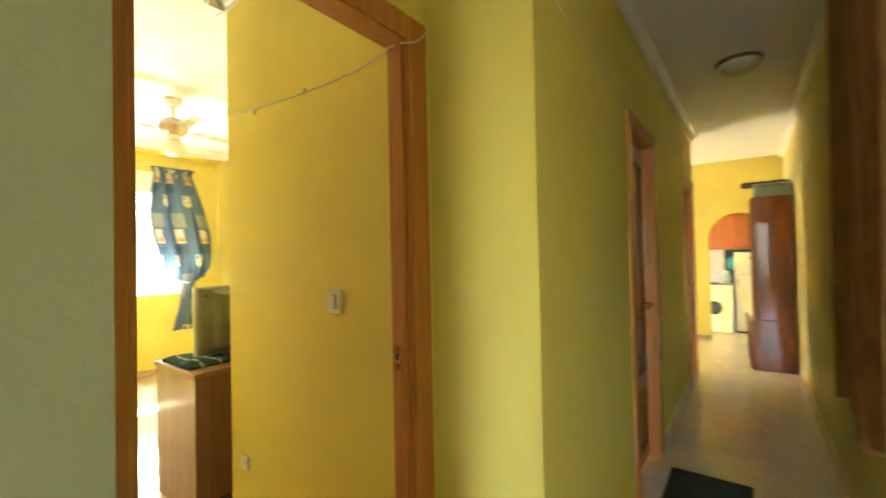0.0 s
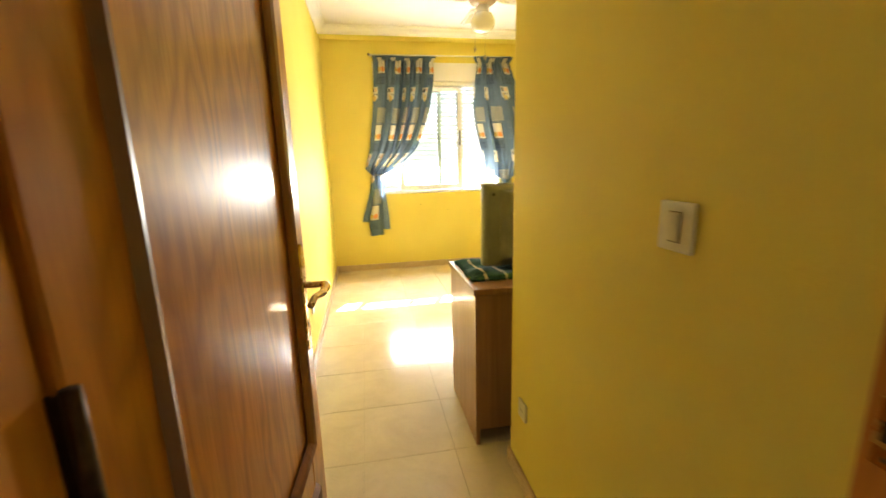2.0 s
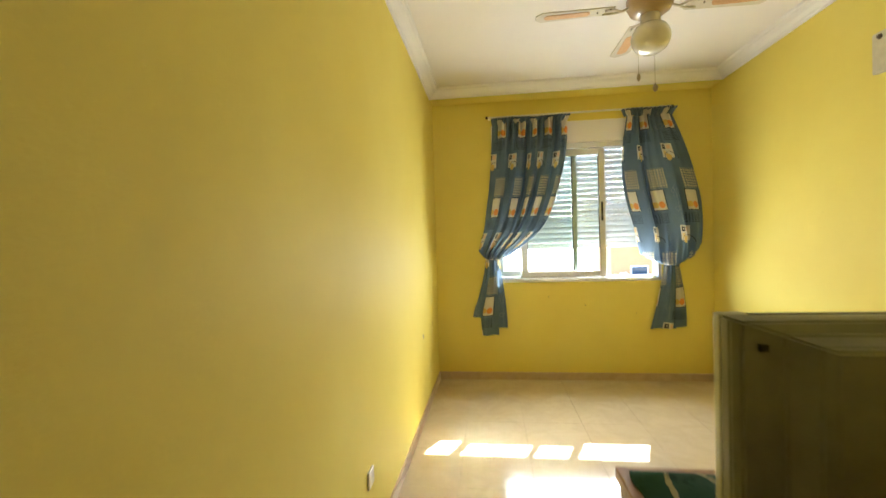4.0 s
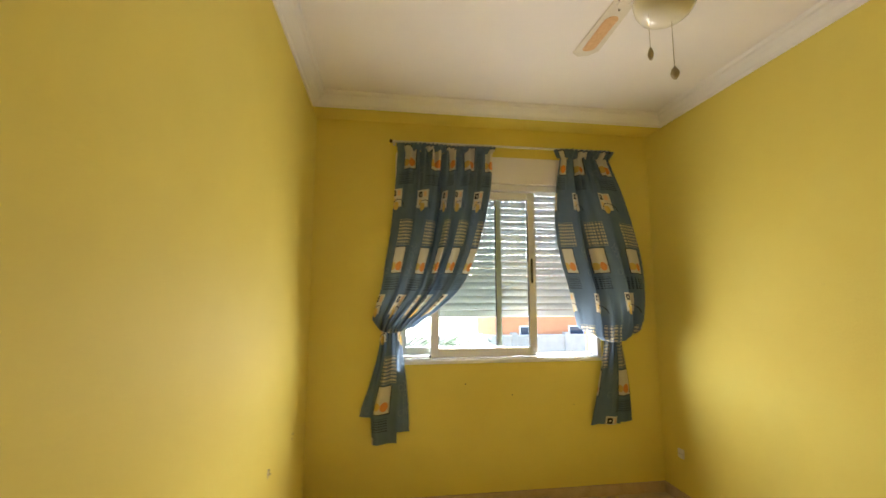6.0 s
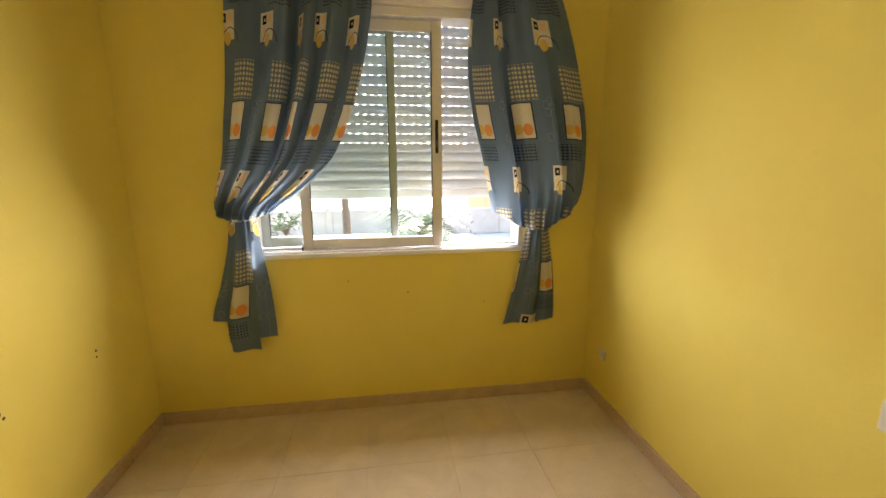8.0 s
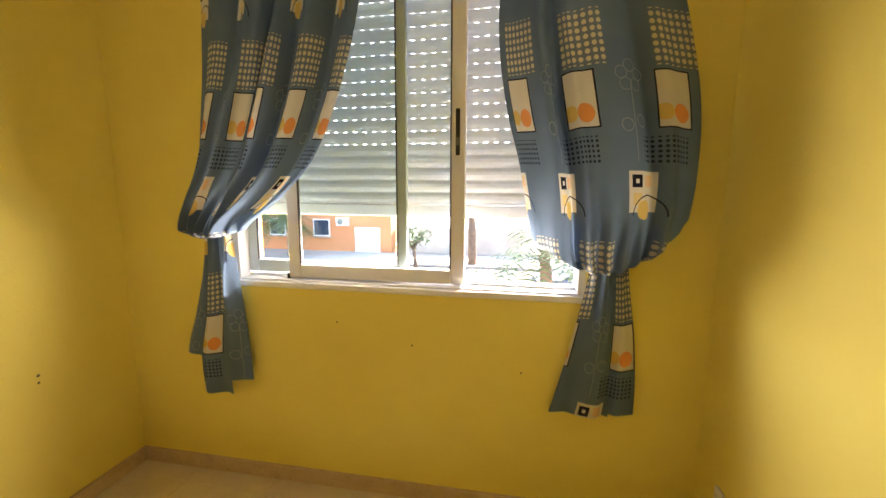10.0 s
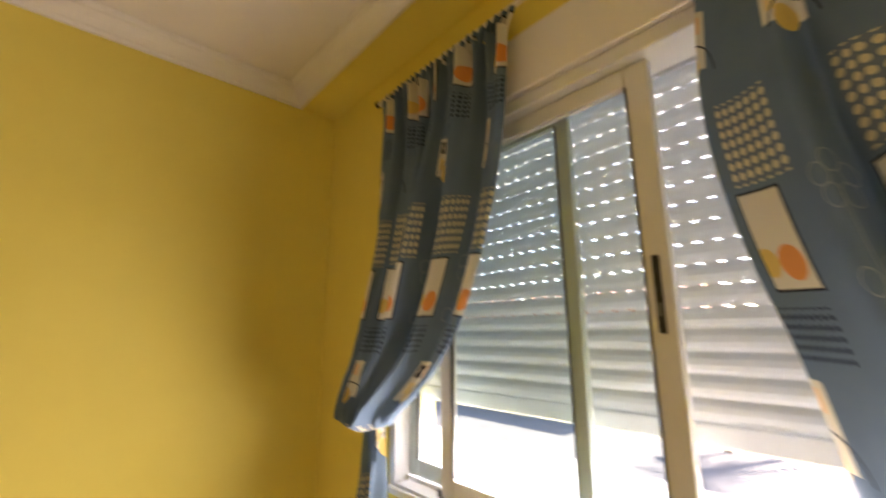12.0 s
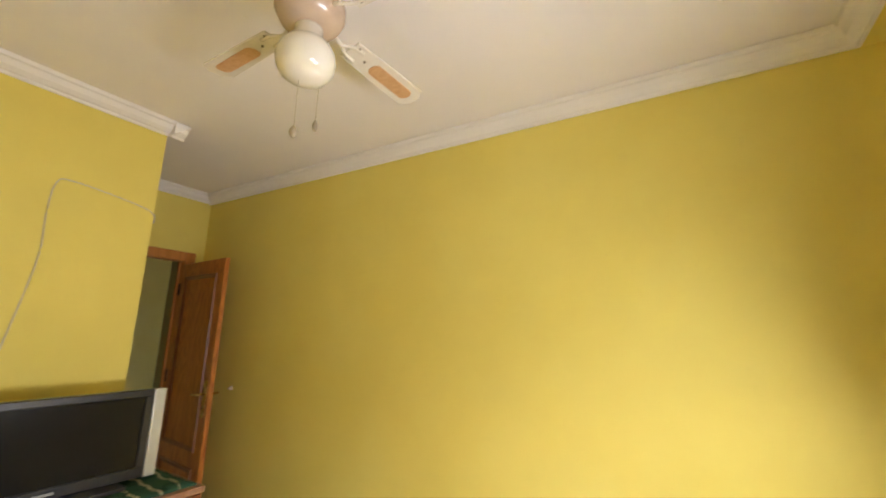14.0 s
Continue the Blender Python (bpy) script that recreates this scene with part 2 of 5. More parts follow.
CABLE = plain("white_cable_sheath", (0.70, 0.66, 0.55), (0.60, 0.55, 0.42), 25, 0.5)
FAN_WHITE = plain("white_enamel", (0.80, 0.75, 0.68), (0.74, 0.68, 0.60), 20, 0.22, 0, 200, 0, 0.3)
FAN_BEIGE = plain("beige_enamel", (0.60, 0.47, 0.37), (0.54, 0.41, 0.32), 20, 0.22, 0, 200, 0, 0.3)
CANE = plain("cane_inset", (0.66, 0.40, 0.20), (0.56, 0.31, 0.13), 60, 0.6, 0.5, 700)
OPAL = plain("opal_glass", (0.84, 0.80, 0.73), (0.80, 0.76, 0.68), 8, 0.1, 0, 200, 0, 0.6)
BRONZE = plain("bronze", (0.16, 0.12, 0.075), (0.11, 0.08, 0.05), 60, 0.45, 0.1, 400, 0.5)
PENDANT = plain("pale_wood_pendant", (0.40, 0.34, 0.25), (0.32, 0.26, 0.18), 60, 0.5)
SHUTTER = shutter_plastic("shutter_plastic")
PANE = glass("window_glass")
CLOTH = printed_cloth("printed_blue_cloth")
TV_GREY = plain("grey_tv_plastic", (0.22, 0.22, 0.19), (0.17, 0.17, 0.145), 10, 0.42, 0.05)
TV_SILVER = plain("silver_tv_plastic", (0.52, 0.52, 0.48), (0.46, 0.46, 0.42), 12, 0.35, 0, 200, 0.3)
TV_SCREEN = plain("tv_screen", (0.008, 0.009, 0.009), (0.011, 0.011, 0.010), 6, 0.16, 0, 200, 0, 0, 0.25)
TOWEL = striped_cloth("green_towel", (0.030, 0.080, 0.050), (0.40, 0.36, 0.22))
BLUE_RAG = striped_cloth("blue_rag", (0.05, 0.09, 0.17), (0.20, 0.26, 0.36), 0.05)
MAT_CLOTH = plain("green_mat_pile", (0.045, 0.055, 0.03), (0.03, 0.035, 0.02), 18, 0.95, 0.8, 300)
BROWN_CLOTH = plain("brown_curtain_cloth", (0.33, 0.17, 0.07), (0.22, 0.105, 0.04), 9, 0.9, 0.5, 260)
APPLIANCE = plain("white_appliance_enamel", (0.80, 0.80, 0.80), (0.75, 0.76, 0.77), 6, 0.25, 0, 200, 0, 0.3)
DARK_GLASS = plain("dark_glass", (0.02, 0.03, 0.05), (0.03, 0.05, 0.08), 12, 0.12)
TEAL = plain("teal_plastic", (0.02, 0.26, 0.30), (0.02, 0.20, 0.24), 12, 0.4)
WALL_TILE = plain("white_glazed_tile", (0.74, 0.72, 0.68), (0.62, 0.55, 0.50), 16, 0.2)
PAVE = plain("pale_pavement", (0.46, 0.43, 0.38), (0.38, 0.35, 0.30), 0.6, 0.8, 0.3, 20)
ASPHALT = plain("asphalt", (0.055, 0.053, 0.05), (0.075, 0.07, 0.066), 0.8, 0.85, 0.4, 30)
ORANGE_WALL = plain("orange_render", (0.52, 0.22, 0.10), (0.46, 0.18, 0.08), 0.6, 0.85, 0.3, 20)
STONE_WALL = plain("pale_stone_wall", (0.42, 0.36, 0.30), (0.34, 0.29, 0.24), 1.2, 0.85, 0.4, 12)
ROOF_TILE = plain("terracotta_roof", (0.34, 0.14, 0.07), (0.26, 0.10, 0.05), 1.2, 0.8, 0.3, 14)
PALM_BARK = plain("palm_bark", (0.17, 0.11, 0.07), (0.11, 0.07, 0.045), 5, 0.9, 0.8, 30)
PALM_LEAF = plain("palm_leaf", (0.07, 0.11, 0.035), (0.10, 0.13, 0.045), 3, 0.55)
CAR_BLUE = plain("blue_car_paint", (0.03, 0.06, 0.14), (0.035, 0.065, 0.15), 2, 0.2, 0, 200, 0.2, 0.8)
CAR_WHITE = plain("white_car_paint", (0.74, 0.74, 0.74), (0.70, 0.70, 0.70), 2, 0.2, 0, 200, 0.0, 0.8)
RUBBER = plain("rubber", (0.02, 0.02, 0.02), (0.03, 0.03, 0.03), 8, 0.8)
BOX_PLASTIC = plain("clear_blue_box", (0.42, 0.50, 0.54), (0.36, 0.43, 0.46), 12, 0.3)


# ---------------------------------------------------------------- building blocks
def bm_box(x0, x1, y0, y1, z0, z1, bev=0.0, seg=1):
    bm = bmesh.new()
    bmesh.ops.create_cube(bm, size=1.0)
    for w in bm.verts:
        w.co = Vector(((x0 + x1) / 2 + w.co.x * (x1 - x0), (y0 + y1) / 2 + w.co.y * (y1 - y0), (z0 + z1) / 2 + w.co.z * (z1 - z0)))
    if bev:
        bmesh.ops.bevel(bm, geom=bm.edges[:], offset=bev, segments=seg, profile=0.6, affect="EDGES")
    return bm


def bm_join(*bms):
    out = bmesh.new()
    for b in bms:
        me = bpy.data.meshes.new("tmp")
        b.to_mesh(me)
        b.free()
        out.from_mesh(me)
        bpy.data.meshes.remove(me)
    return out


def bm_moved(bm, m):
    bmesh.ops.transform(bm, matrix=m, verts=bm.verts[:])
    return bm


def bm_lathe(profile, seg=28, center=(0, 0, 0)):
    """A turned body from rows of radius and height."""
    bm = bmesh.new()
    rings = []
    for r, z in profile:
        ring = [bm.verts.new((center[0] + r * math.cos(a), center[1] + r * math.sin(a), center[2] + z)) for a in (2 * math.pi * k / seg for k in range(seg))]
        rings.append(ring)
    for a, b in zip(rings, rings[1:]):
        for k in range(seg):
            bm.faces.new((a[k], a[(k + 1) % seg], b[(k + 1) % seg], b[k]))
    bm.faces.new(rings[0][::-1])
    bm.faces.new(rings[-1])
    for f in bm.faces:
        f.smooth = True
    bmesh.ops.recalc_face_normals(bm, faces=bm.faces[:])
    return bm


def bm_tube(points, r, seg=8, flat=1.0):
    """A round bar along points; r is one radius or one for each point."""
    bm = bmesh.new()
    pts = [Vector(p) for p in points]
    rings = []
    for k, p in enumerate(pts):
        d = (pts[min(k + 1, len(pts) - 1)] - pts[max(k - 1, 0)]).normalized()
        side = d.cross(Vector((0, 0, 1)))
        side = side.normalized() if side.length > 1e-3 else Vector((1, 0, 0))
        up = side.cross(d)
        rr = r[k] if isinstance(r, (list, tuple)) else r
        rings.append([bm.verts.new(p + side * rr * math.cos(a) + up * rr * flat * math.sin(a)) for a in (2 * math.pi * j / seg for j in range(seg))])
    for a, b in zip(rings, rings[1:]):
        for k in range(seg):
            bm.faces.new((a[k], a[(k + 1) % seg], b[(k + 1) % seg], b[k]))
    bm.faces.new(rings[0][::-1])
    bm.faces.new(rings[-1])
    for f in bm.faces:
        f.smooth = True
    bmesh.ops.recalc_face_normals(bm, faces=bm.faces[:])
    return bm


def bm_sweep(profile, a, b, across, up=(0, 0, 1)):
    """A moulding: profile rows (across, up) drawn from a to b."""
    bm = bmesh.new()
    a, b, across, up = (Vector(q) for q in (a, b, across, up))
    ends = [[bm.verts.new(e + across * s + up * h) for s, h in profile] for e in (a, b)]
    n = len(profile)
    for k in range(n):
        bm.faces.new((ends[0][k], ends[0][(k + 1) % n], ends[1][(k + 1) % n], ends[1][k]))
    bm.faces.new(ends[0][::-1])
    bm.faces.new(ends[1])
    bmesh.ops.recalc_face_normals(bm, faces=bm.faces[:])
    return bm


def smooth_path(points, steps=8):
    """A Catmull-Rom line through points."""
    p = [Vector(q) for q in points]
    p = [p[0] * 2 - p[1]] + p + [p[-1] * 2 - p[-2]]
    out = []
    for k in range(1, len(p) - 2):
        for s in range(steps):
            t = s / steps
            out.append(0.5 * (2 * p[k] + (p[k + 1] - p[k - 1]) * t + (2 * p[k - 1] - 5 * p[k] + 4 * p[k + 1] - p[k + 2]) * t * t + (3 * p[k] - p[k - 1] - 3 * p[k + 1] + p[k + 2]) * t ** 3))
    return out + [p[-2]]


def part(name, bm, material, parent=None, label="", kind=""):
    """Links a bmesh as one mesh object, under a thing or a part."""
    me = bpy.data.meshes.new(name)
    bm.to_mesh(me)
    bm.free()
    me.materials.append(material)
    ob = new(name, me)
    if parent is not None:
        ob.parent = parent
        ob.matrix_parent_inverse = parent.matrix_world.inverted() if parent.parent is None else (parent.parent.matrix_world @ parent.matrix_parent_inverse @ parent.matrix_basis).inverted()
    return tagged(ob, label=label, kind=kind)


def thing(name, at, label, category, group=""):
    ob = new(name)
    ob.empty_display_size = 0.1
    ob.location = at
    ob.matrix_world = Matrix.Translation(at)
    return tagged(ob, label=label, category=category, group=group)


def structure(name, bm, material, label=""):
    return part(name, bm, material, None, label, "structure")


def box_wall(name, material, *boxes):
    return structure(name, bm_join(*(bm_box(*b) for b in boxes)), material)


# ---------------------------------------------------------------- the rooms
X0, X1, YW, YS, XS = 0.10, 2.60, 5.785, 2.27, 1.05   # bedroom: west, east, window wall, cable wall, switch wall
CEIL, HALL_CEIL = 2.70, 2.62

wall_west = box_wall("wall_west", YELLOW, (X0 - 0.15, X0, 1.095, YW, 0, CEIL))
wall_north = box_wall("wall_north", YELLOW, (-0.05, 0.66, YW, 6.02, 0, CEIL), (2.16, 2.75, YW, 6.02, 0, CEIL), (0.66, 2.16, YW, 6.02, 0, 0.935), (0.66, 2.16, YW, 6.02, 2.40, CEIL))
wall_east = box_wall("wall_east", YELLOW, (X1, 2.75, YS, YW, 0, CEIL))
wall_south = box_wall("wall_south", YELLOW, (1.20, 2.75, 2.15, YS, 0, CEIL))
wall_switch = box_wall("wall_switch", YELLOW, (XS, 1.20, 1.095, YS, 0, CEIL))
wall_door = box_wall("wall_door", YELLOW, (0.0, 0.235, 1.015, 1.095, 0, CEIL), (1.045, 1.20, 1.015, 1.095, 0, CEIL), (0.235, 1.045, 1.015, 1.095, 2.075, CEIL))
wall_step = box_wall("wall_step", YELLOW, (1.148, 1.30, 0.714, 1.015, 0, HALL_CEIL))
wall_hall_north = box_wall("wall_hall_north", HALL_SHADED, (-4.30, 0.139, 0.614, 1.015, 0, HALL_CEIL))
wall_corridor = box_wall("wall_corridor", YELLOW, (1.148, 2.34, 0.614, 0.714, 0, HALL_CEIL), (2.98, 4.62, 0.614, 0.714, 0, HALL_CEIL), (5.26, 5.42, 0.614, 0.714, 0, HALL_CEIL), (2.34, 2.98, 0.614, 0.714, 2.03, HALL_CEIL), (4.62, 5.26, 0.614, 0.714, 2.03, HALL_CEIL))
wall_corridor_south = box_wall("wall_corridor_south", HALL_RIGHT, (1.40, 9.30, -0.42, -0.28, 0, HALL_CEIL))
wall_hall_corner = box_wall("wall_hall_corner", HALL_RIGHT, (1.40, 1.50, -1.30, -0.42, 0, HALL_CEIL))
wall_hall_south = box_wall("wall_hall_south", HALL_RIGHT, (-4.30, 1.40, -1.40, -1.30, 0, HALL_CEIL))
# Unseen end wall; its opening is made up for the hall fill lamp.
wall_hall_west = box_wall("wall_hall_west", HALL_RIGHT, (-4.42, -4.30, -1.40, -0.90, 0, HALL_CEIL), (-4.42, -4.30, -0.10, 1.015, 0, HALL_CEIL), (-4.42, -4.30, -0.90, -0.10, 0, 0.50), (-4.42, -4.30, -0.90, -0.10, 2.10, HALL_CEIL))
wall_living_west = box_wall("wall_living_west", YELLOW, (5.32, 5.42, 0.714, 3.40, 0, HALL_CEIL))
wall_living_north = box_wall("wall_living_north", YELLOW, (5.32, 6.72, 3.40, 3.50, 0, HALL_CEIL), (7.18, 7.70, 3.40, 3.50, 0, HALL_CEIL), (8.50, 9.30, 3.40, 3.50, 0, HALL_CEIL), (7.70, 8.50, 3.40, 3.50, 0, 1.05), (7.70, 8.50, 3.40, 3.50, 1.95, HALL_CEIL), (6.72, 7.18, 3.40, 3.50, 0, 0.35), (6.72, 7.18, 3.40, 3.50, 1.35, HALL_CEIL))
wall_kitchen_east = box_wall("wall_kitchen_east", WALL_TILE, (8.75, 8.90, -0.28, 3.40, 0, HALL_CEIL))


def arch_wall():
    """The yellow wall with a round arch into the kitchen."""
    y0, y1, spring, r = -0.12, 0.60, 1.50, 0.36
    mid = (y0 + y1) / 2
    outline = [(y1, 0.0), (3.40, 0.0), (3.40, HALL_CEIL), (-0.28, HALL_CEIL), (-0.28, 0.0), (y0, 0.0)]
    arc = [(mid - r * math.cos(a), spring + r * math.sin(a)) for a in (math.pi * k / 20 for k in range(21))]
    bm = bmesh.new()
    pts = outline + arc
    rows = [[bm.verts.new((x, y, z)) for y, z in pts] for x in (7.25, 7.38)]
    n = len(pts)
    bm.faces.new(rows[0])
    bm.faces.new(rows[1][::-1])
    for k in range(n):
        bm.faces.new((rows[0][k], rows[1][k], rows[1][(k + 1) % n], rows[0][(k + 1) % n]))
    bmesh.ops.recalc_face_normals(bm, faces=bm.faces[:])
    bmesh.ops.triangulate(bm, faces=[f for f in bm.faces if len(f.verts) > 4])
    return bm


structure("wall_arch", arch_wall(), YELLOW)
box_wall("ceiling_bedroom", WHITE_CEIL, (-0.20, 2.80, 1.05, 6.02, CEIL, CEIL + 0.12))
box_wall("ceiling_hall", WHITE_CEIL, (-4.45, 9.35, -1.45, 1.014, HALL_CEIL, CEIL + 0.11), (5.20, 9.35, 1.014, 3.55, HALL_CEIL, CEIL + 0.11))
box_wall("window_beam", YELLOW, (X0, X1, 5.60, YW, 2.622, CEIL))
box_wall("floor_slab", GROUT, (-4.45, 9.35, -1.45, 6.02, -0.15, -0.0035))
box_wall("building_base", STONE_WALL, (-4.45, 9.35, -1.45, 6.02, -3.0, -0.151))

COVE = [(0, 0), (0.012, 0), (0.016, 0.012), (0.030, 0.016), (0.052, 0.032), (0.066, 0.056), (0.082, 0.060), (0.088, 0.072), (0.088, 0.0785), (0, 0.0785)]
for k, (a, b, d) in enumerate([
    ((X0, 1.095), (X0, 5.60), (1, 0)), ((X0, 5.60), (X1, 5.60), (0, -1)), ((X1, YS), (X1, 5.60), (-1, 0)),
    ((XS - 0.088, YS), (X1, YS), (0, 1)), ((XS, 1.095), (XS, YS + 0.088), (-1, 0)), ((X0, 1.095), (XS, 1.095), (0, 1)),
]):
    z = 2.62 + 0.0012 * k
    structure("cornice", bm_sweep(COVE, (*a, z), (*b, z), (*d, 0)), PLASTER)
HALL_COVE = [(0, 0), (0.02, 0), (0.05, 0.03), (0.05, 0.045), (0, 0.045)]
for k, (a, b, d) in enumerate([((1.148, 0.614), (5.42, 0.614), (0, -1)), ((1.50, -0.28), (8.7, -0.28), (0, 1))]):
    structure("cornice", bm_sweep(HALL_COVE, (*a, 2.574 + 0.001 * k), (*b, 2.574 + 0.001 * k), (*d, 0)), PLASTER)

SKIRTING = [(0, 0), (0.012, 0), (0.012, 0.064), (0.009, 0.070), (0, 0.070)]
for k, (a, b, d) in enumerate([
    ((X0, 1.12), (X0, YW), (1, 0)), ((X0, YW), (X1, YW), (0, -1)), ((X1, YS), (X1, YW), (-1, 0)), ((XS, YS), (X1, YS), (0, 1)),
    ((XS, 1.12), (XS, YS + 0.012), (-1, 0)), ((1.148, 0.614), (2.25, 0.614), (0, -1)), ((3.07, 0.614), (4.53, 0.614), (0, -1)), ((1.50, -0.28), (7.24, -0.28), (0, 1)), ((7.25, 0.60), (7.25, 3.40), (-1, 0)),
]):
    structure("baseboard", bm_sweep(SKIRTING, (*a, 0.0005 * (k % 3)), (*b, 0.0005 * (k % 3)), (*d, 0)), SKIRT)


# ---------------------------------------------------------------- bedroom door
def panel_frame(x0, x1, z0, z1, y, out, w=0.034, d=0.014):
    """Raised moulding round a door panel, on the plane y."""
    rows = []
    prof = [(0, 0), (0.006, 1.0), (0.018, 0.75), (0.028, 0.35), (w, 0)]
    bm = bmesh.new()
    for s, h in prof:
        yy = y + out * d * h
        rows.append([bm.verts.new(q) for q in ((x0 + s, yy, z0 + s), (x1 - s, yy, z0 + s), (x1 - s, yy, z1 - s), (x0 + s, yy, z1 - s))])
    for a, b in zip(rows, rows[1:]):
        for k in range(4):
            bm.faces.new((a[k], a[(k + 1) % 4], b[(k + 1) % 4], b[k]))
    bmesh.ops.recalc_face_normals(bm, faces=bm.faces[:])
    return bm


def lever_handle(parent, x, z, y, out, sign):
    """Plate, keyhole, neck and curved lever of a brass handle; the lever points along -sign x."""
    outline = smooth_path([(0.006, 0, -0.135), (0.020, 0, -0.118), (0.022, 0, -0.09), (0.019, 0, 0.0), (0.022, 0, 0.09), (0.020, 0, 0.115), (0.012, 0, 0.128), (0.0, 0, 0.138)], 5)
    shape = [(p.x, p.z) for p in outline]
    shape = shape + [(-a, b) for a, b in shape[::-1][1:]]
    bm = bmesh.new()
    rows = [[bm.verts.new((x + a * s, y + out * h, z + b * (1 - (1 - s) * 0.1))) for a, b in shape] for s, h in ((1.0, 0.0), (1.0, 0.004), (0.8, 0.008))]
    n = len(shape)
    for r0, r1 in zip(rows, rows[1:]):
        for k in range(n):
            bm.faces.new((r0[k], r0[(k + 1) % n], r1[(k + 1) % n], r1[k]))
    bm.faces.new(rows[-1])
    bm.faces.new(rows[0][::-1])
    bmesh.ops.recalc_face_normals(bm, faces=bm.faces[:])
    plate = part("handle_plate", bm, BRASS, parent, "worn brass handle plate")
    part("keyhole", bm_box(x - 0.003, x + 0.003, y + out * 0.0085 - 0.0005, y + out * 0.0085 + 0.0005, z - 0.075, z - 0.055), BLACK, plate)
    neck = [(x, y + out * 0.006, z + 0.035), (x, y + out * 0.03, z + 0.035), (x, y + out * 0.052, z + 0.035), (x - sign * 0.014, y + out * 0.060, z + 0.034), (x - sign * 0.045, y + out * 0.058, z + 0.026), (x - sign * 0.085, y + out * 0.050, z + 0.030), (x - sign * 0.118, y + out * 0.044, z + 0.020)]
    path = smooth_path(neck, 5)
    part("handle", bm_tube(path, [0.0105 if k < 10 else 0.0125 - 0.00022 * (k - 10) for k in range(len(path))], 10, 0.8), BRASS, plate, "curved brass lever")


def door_leaf(parent, width, y_face, thick=0.036, height=2.02, handles=True):
    """A panelled leaf that lies along +x from its hinge at x = 0; built shut, y_face is its hall side."""
    y1 = y_face + thick
    frame_bits = [bm_box(0.002, 0.115, y_face, y1, 0.008, height, 0.003), bm_box(width - 0.115, width, y_face, y1, 0.008, height, 0.003)]
    frame_bits += [bm_box(0.115, width - 0.115, y_face + 0.001, y1 - 0.001, a, b, 0.002) for a, b in ((0.008, 0.14), (0.46, 0.60), (height - 0.13, height - 0.001))]
    part("leaf_frame", bm_join(*frame_bits), DOOR_WOOD, parent, "reddish varnished wood stiles and rails")
    for k, (a, b) in enumerate(((0.14, 0.46), (0.60, height - 0.13))):
        pan = part("panel", bm_box(0.117, width - 0.117, y_face + 0.006, y1 - 0.006, a + 0.001, b - 0.001), DOOR_WOOD, parent)
        for y, out in ((y_face, -1), (y1, 1)):
            part("moulding", panel_frame(0.100, width - 0.100, a - 0.016, b + 0.016, y - out * 0.001, out), DARK_WOOD, pan, "dark wood panel moulding")
    if handles:
        lever_handle(parent, width - 0.052, 0.963, y_face, -1, 1)
        lever_handle(parent, width - 0.052, 0.963, y1, 1, 1)


def door_frame(name, x0, x1, y0, y1, top, room_casing=True, strike=False):
    """Jambs, head and casings of a doorway whose wall runs from y0 to y1."""
    fr = tagged(thing(name, (x0, (y0 + y1) / 2, 0), "", ""), kind="structure")
    part("jamb", bm_box(x0 - 0.033, x0, y0 - 0.004, y1 + 0.004, 0, top + 0.03, 0.002), JAMB_WOOD, fr)
    j2 = part("jamb", bm_box(x1, x1 + 0.018, y0 - 0.004, y1 + 0.004, 0, top + 0.03, 0.002), JAMB_WOOD, fr)
    part("head", bm_box(x0, x1, y0 - 0.003, y1 + 0.003, top, top + 0.025, 0.002), JAMB_WOOD, fr)
    sides = [(y0 - 0.016, y0 - 0.001)] + ([(y1 + 0.001, y1 + 0.016)] if room_casing else [])
    for k, (a, b) in enumerate(sides):
        left, right = (x0 - 0.09, x1 + 0.095) if k == 0 else (x0 - 0.09, x1 + 0.018)
        part("casing", bm_box(left, x0 - 0.006, a, b, 0, top + 0.085, 0.004), JAMB_WOOD, fr)
        if k == 0:
            part("casing", bm_box(x1 + 0.006, right, a, b, 0, top + 0.085, 0.004), JAMB_WOOD, fr)
        part("casing", bm_box(x0 - 0.006, x1 + 0.006 if k == 0 else right, a, b, top + 0.006, top + 0.085, 0.004), JAMB_WOOD, fr)
    part("door_stop", bm_box(x0, x0 + 0.012, y0 + 0.012, y0 + 0.035, 0, top, 0.002), JAMB_WOOD, fr)
    part("door_stop", bm_box(x1 - 0.012, x1, y0 + 0.012, y0 + 0.035, 0, top, 0.002), JAMB_WOOD, fr)
    if strike:
        pl = part("strike_plate", bm_box(x1 - 0.0025, x1 + 0.001, y1 - 0.036, y1 - 0.008, 0.955, 1.035, 0.001), BRASS, j2, "brass strike plate")
        part("latch_hole", bm_box(x1 - 0.0032, x1 - 0.002, y1 - 0.029, y1 - 0.014, 0.985, 1.008), BLACK, pl)
        for z in (0.965, 1.025):
            part("screw", bm_moved(bm_lathe([(0.0035, 0), (0.003, 0.0012)], 10), Matrix.Translation((x1 - 0.0025, y1 - 0.022, z)) @ pose(0, 0, 0, 0, -90, 0)), DARK_IRON, pl)
    return fr


door_frame("door_frame_1", 0.268, 1.027, 1.015, 1.095, 2.05, True, True)
bed_door = thing("bedroom_door", (0.270, 1.099, 0), "open reddish varnished wooden door with two moulded panels", "door")
bed_door.matrix_world = Matrix.Identity(4)
bed_door.location = (0, 0, 0)
door_leaf(bed_door, 0.752, 0.0)
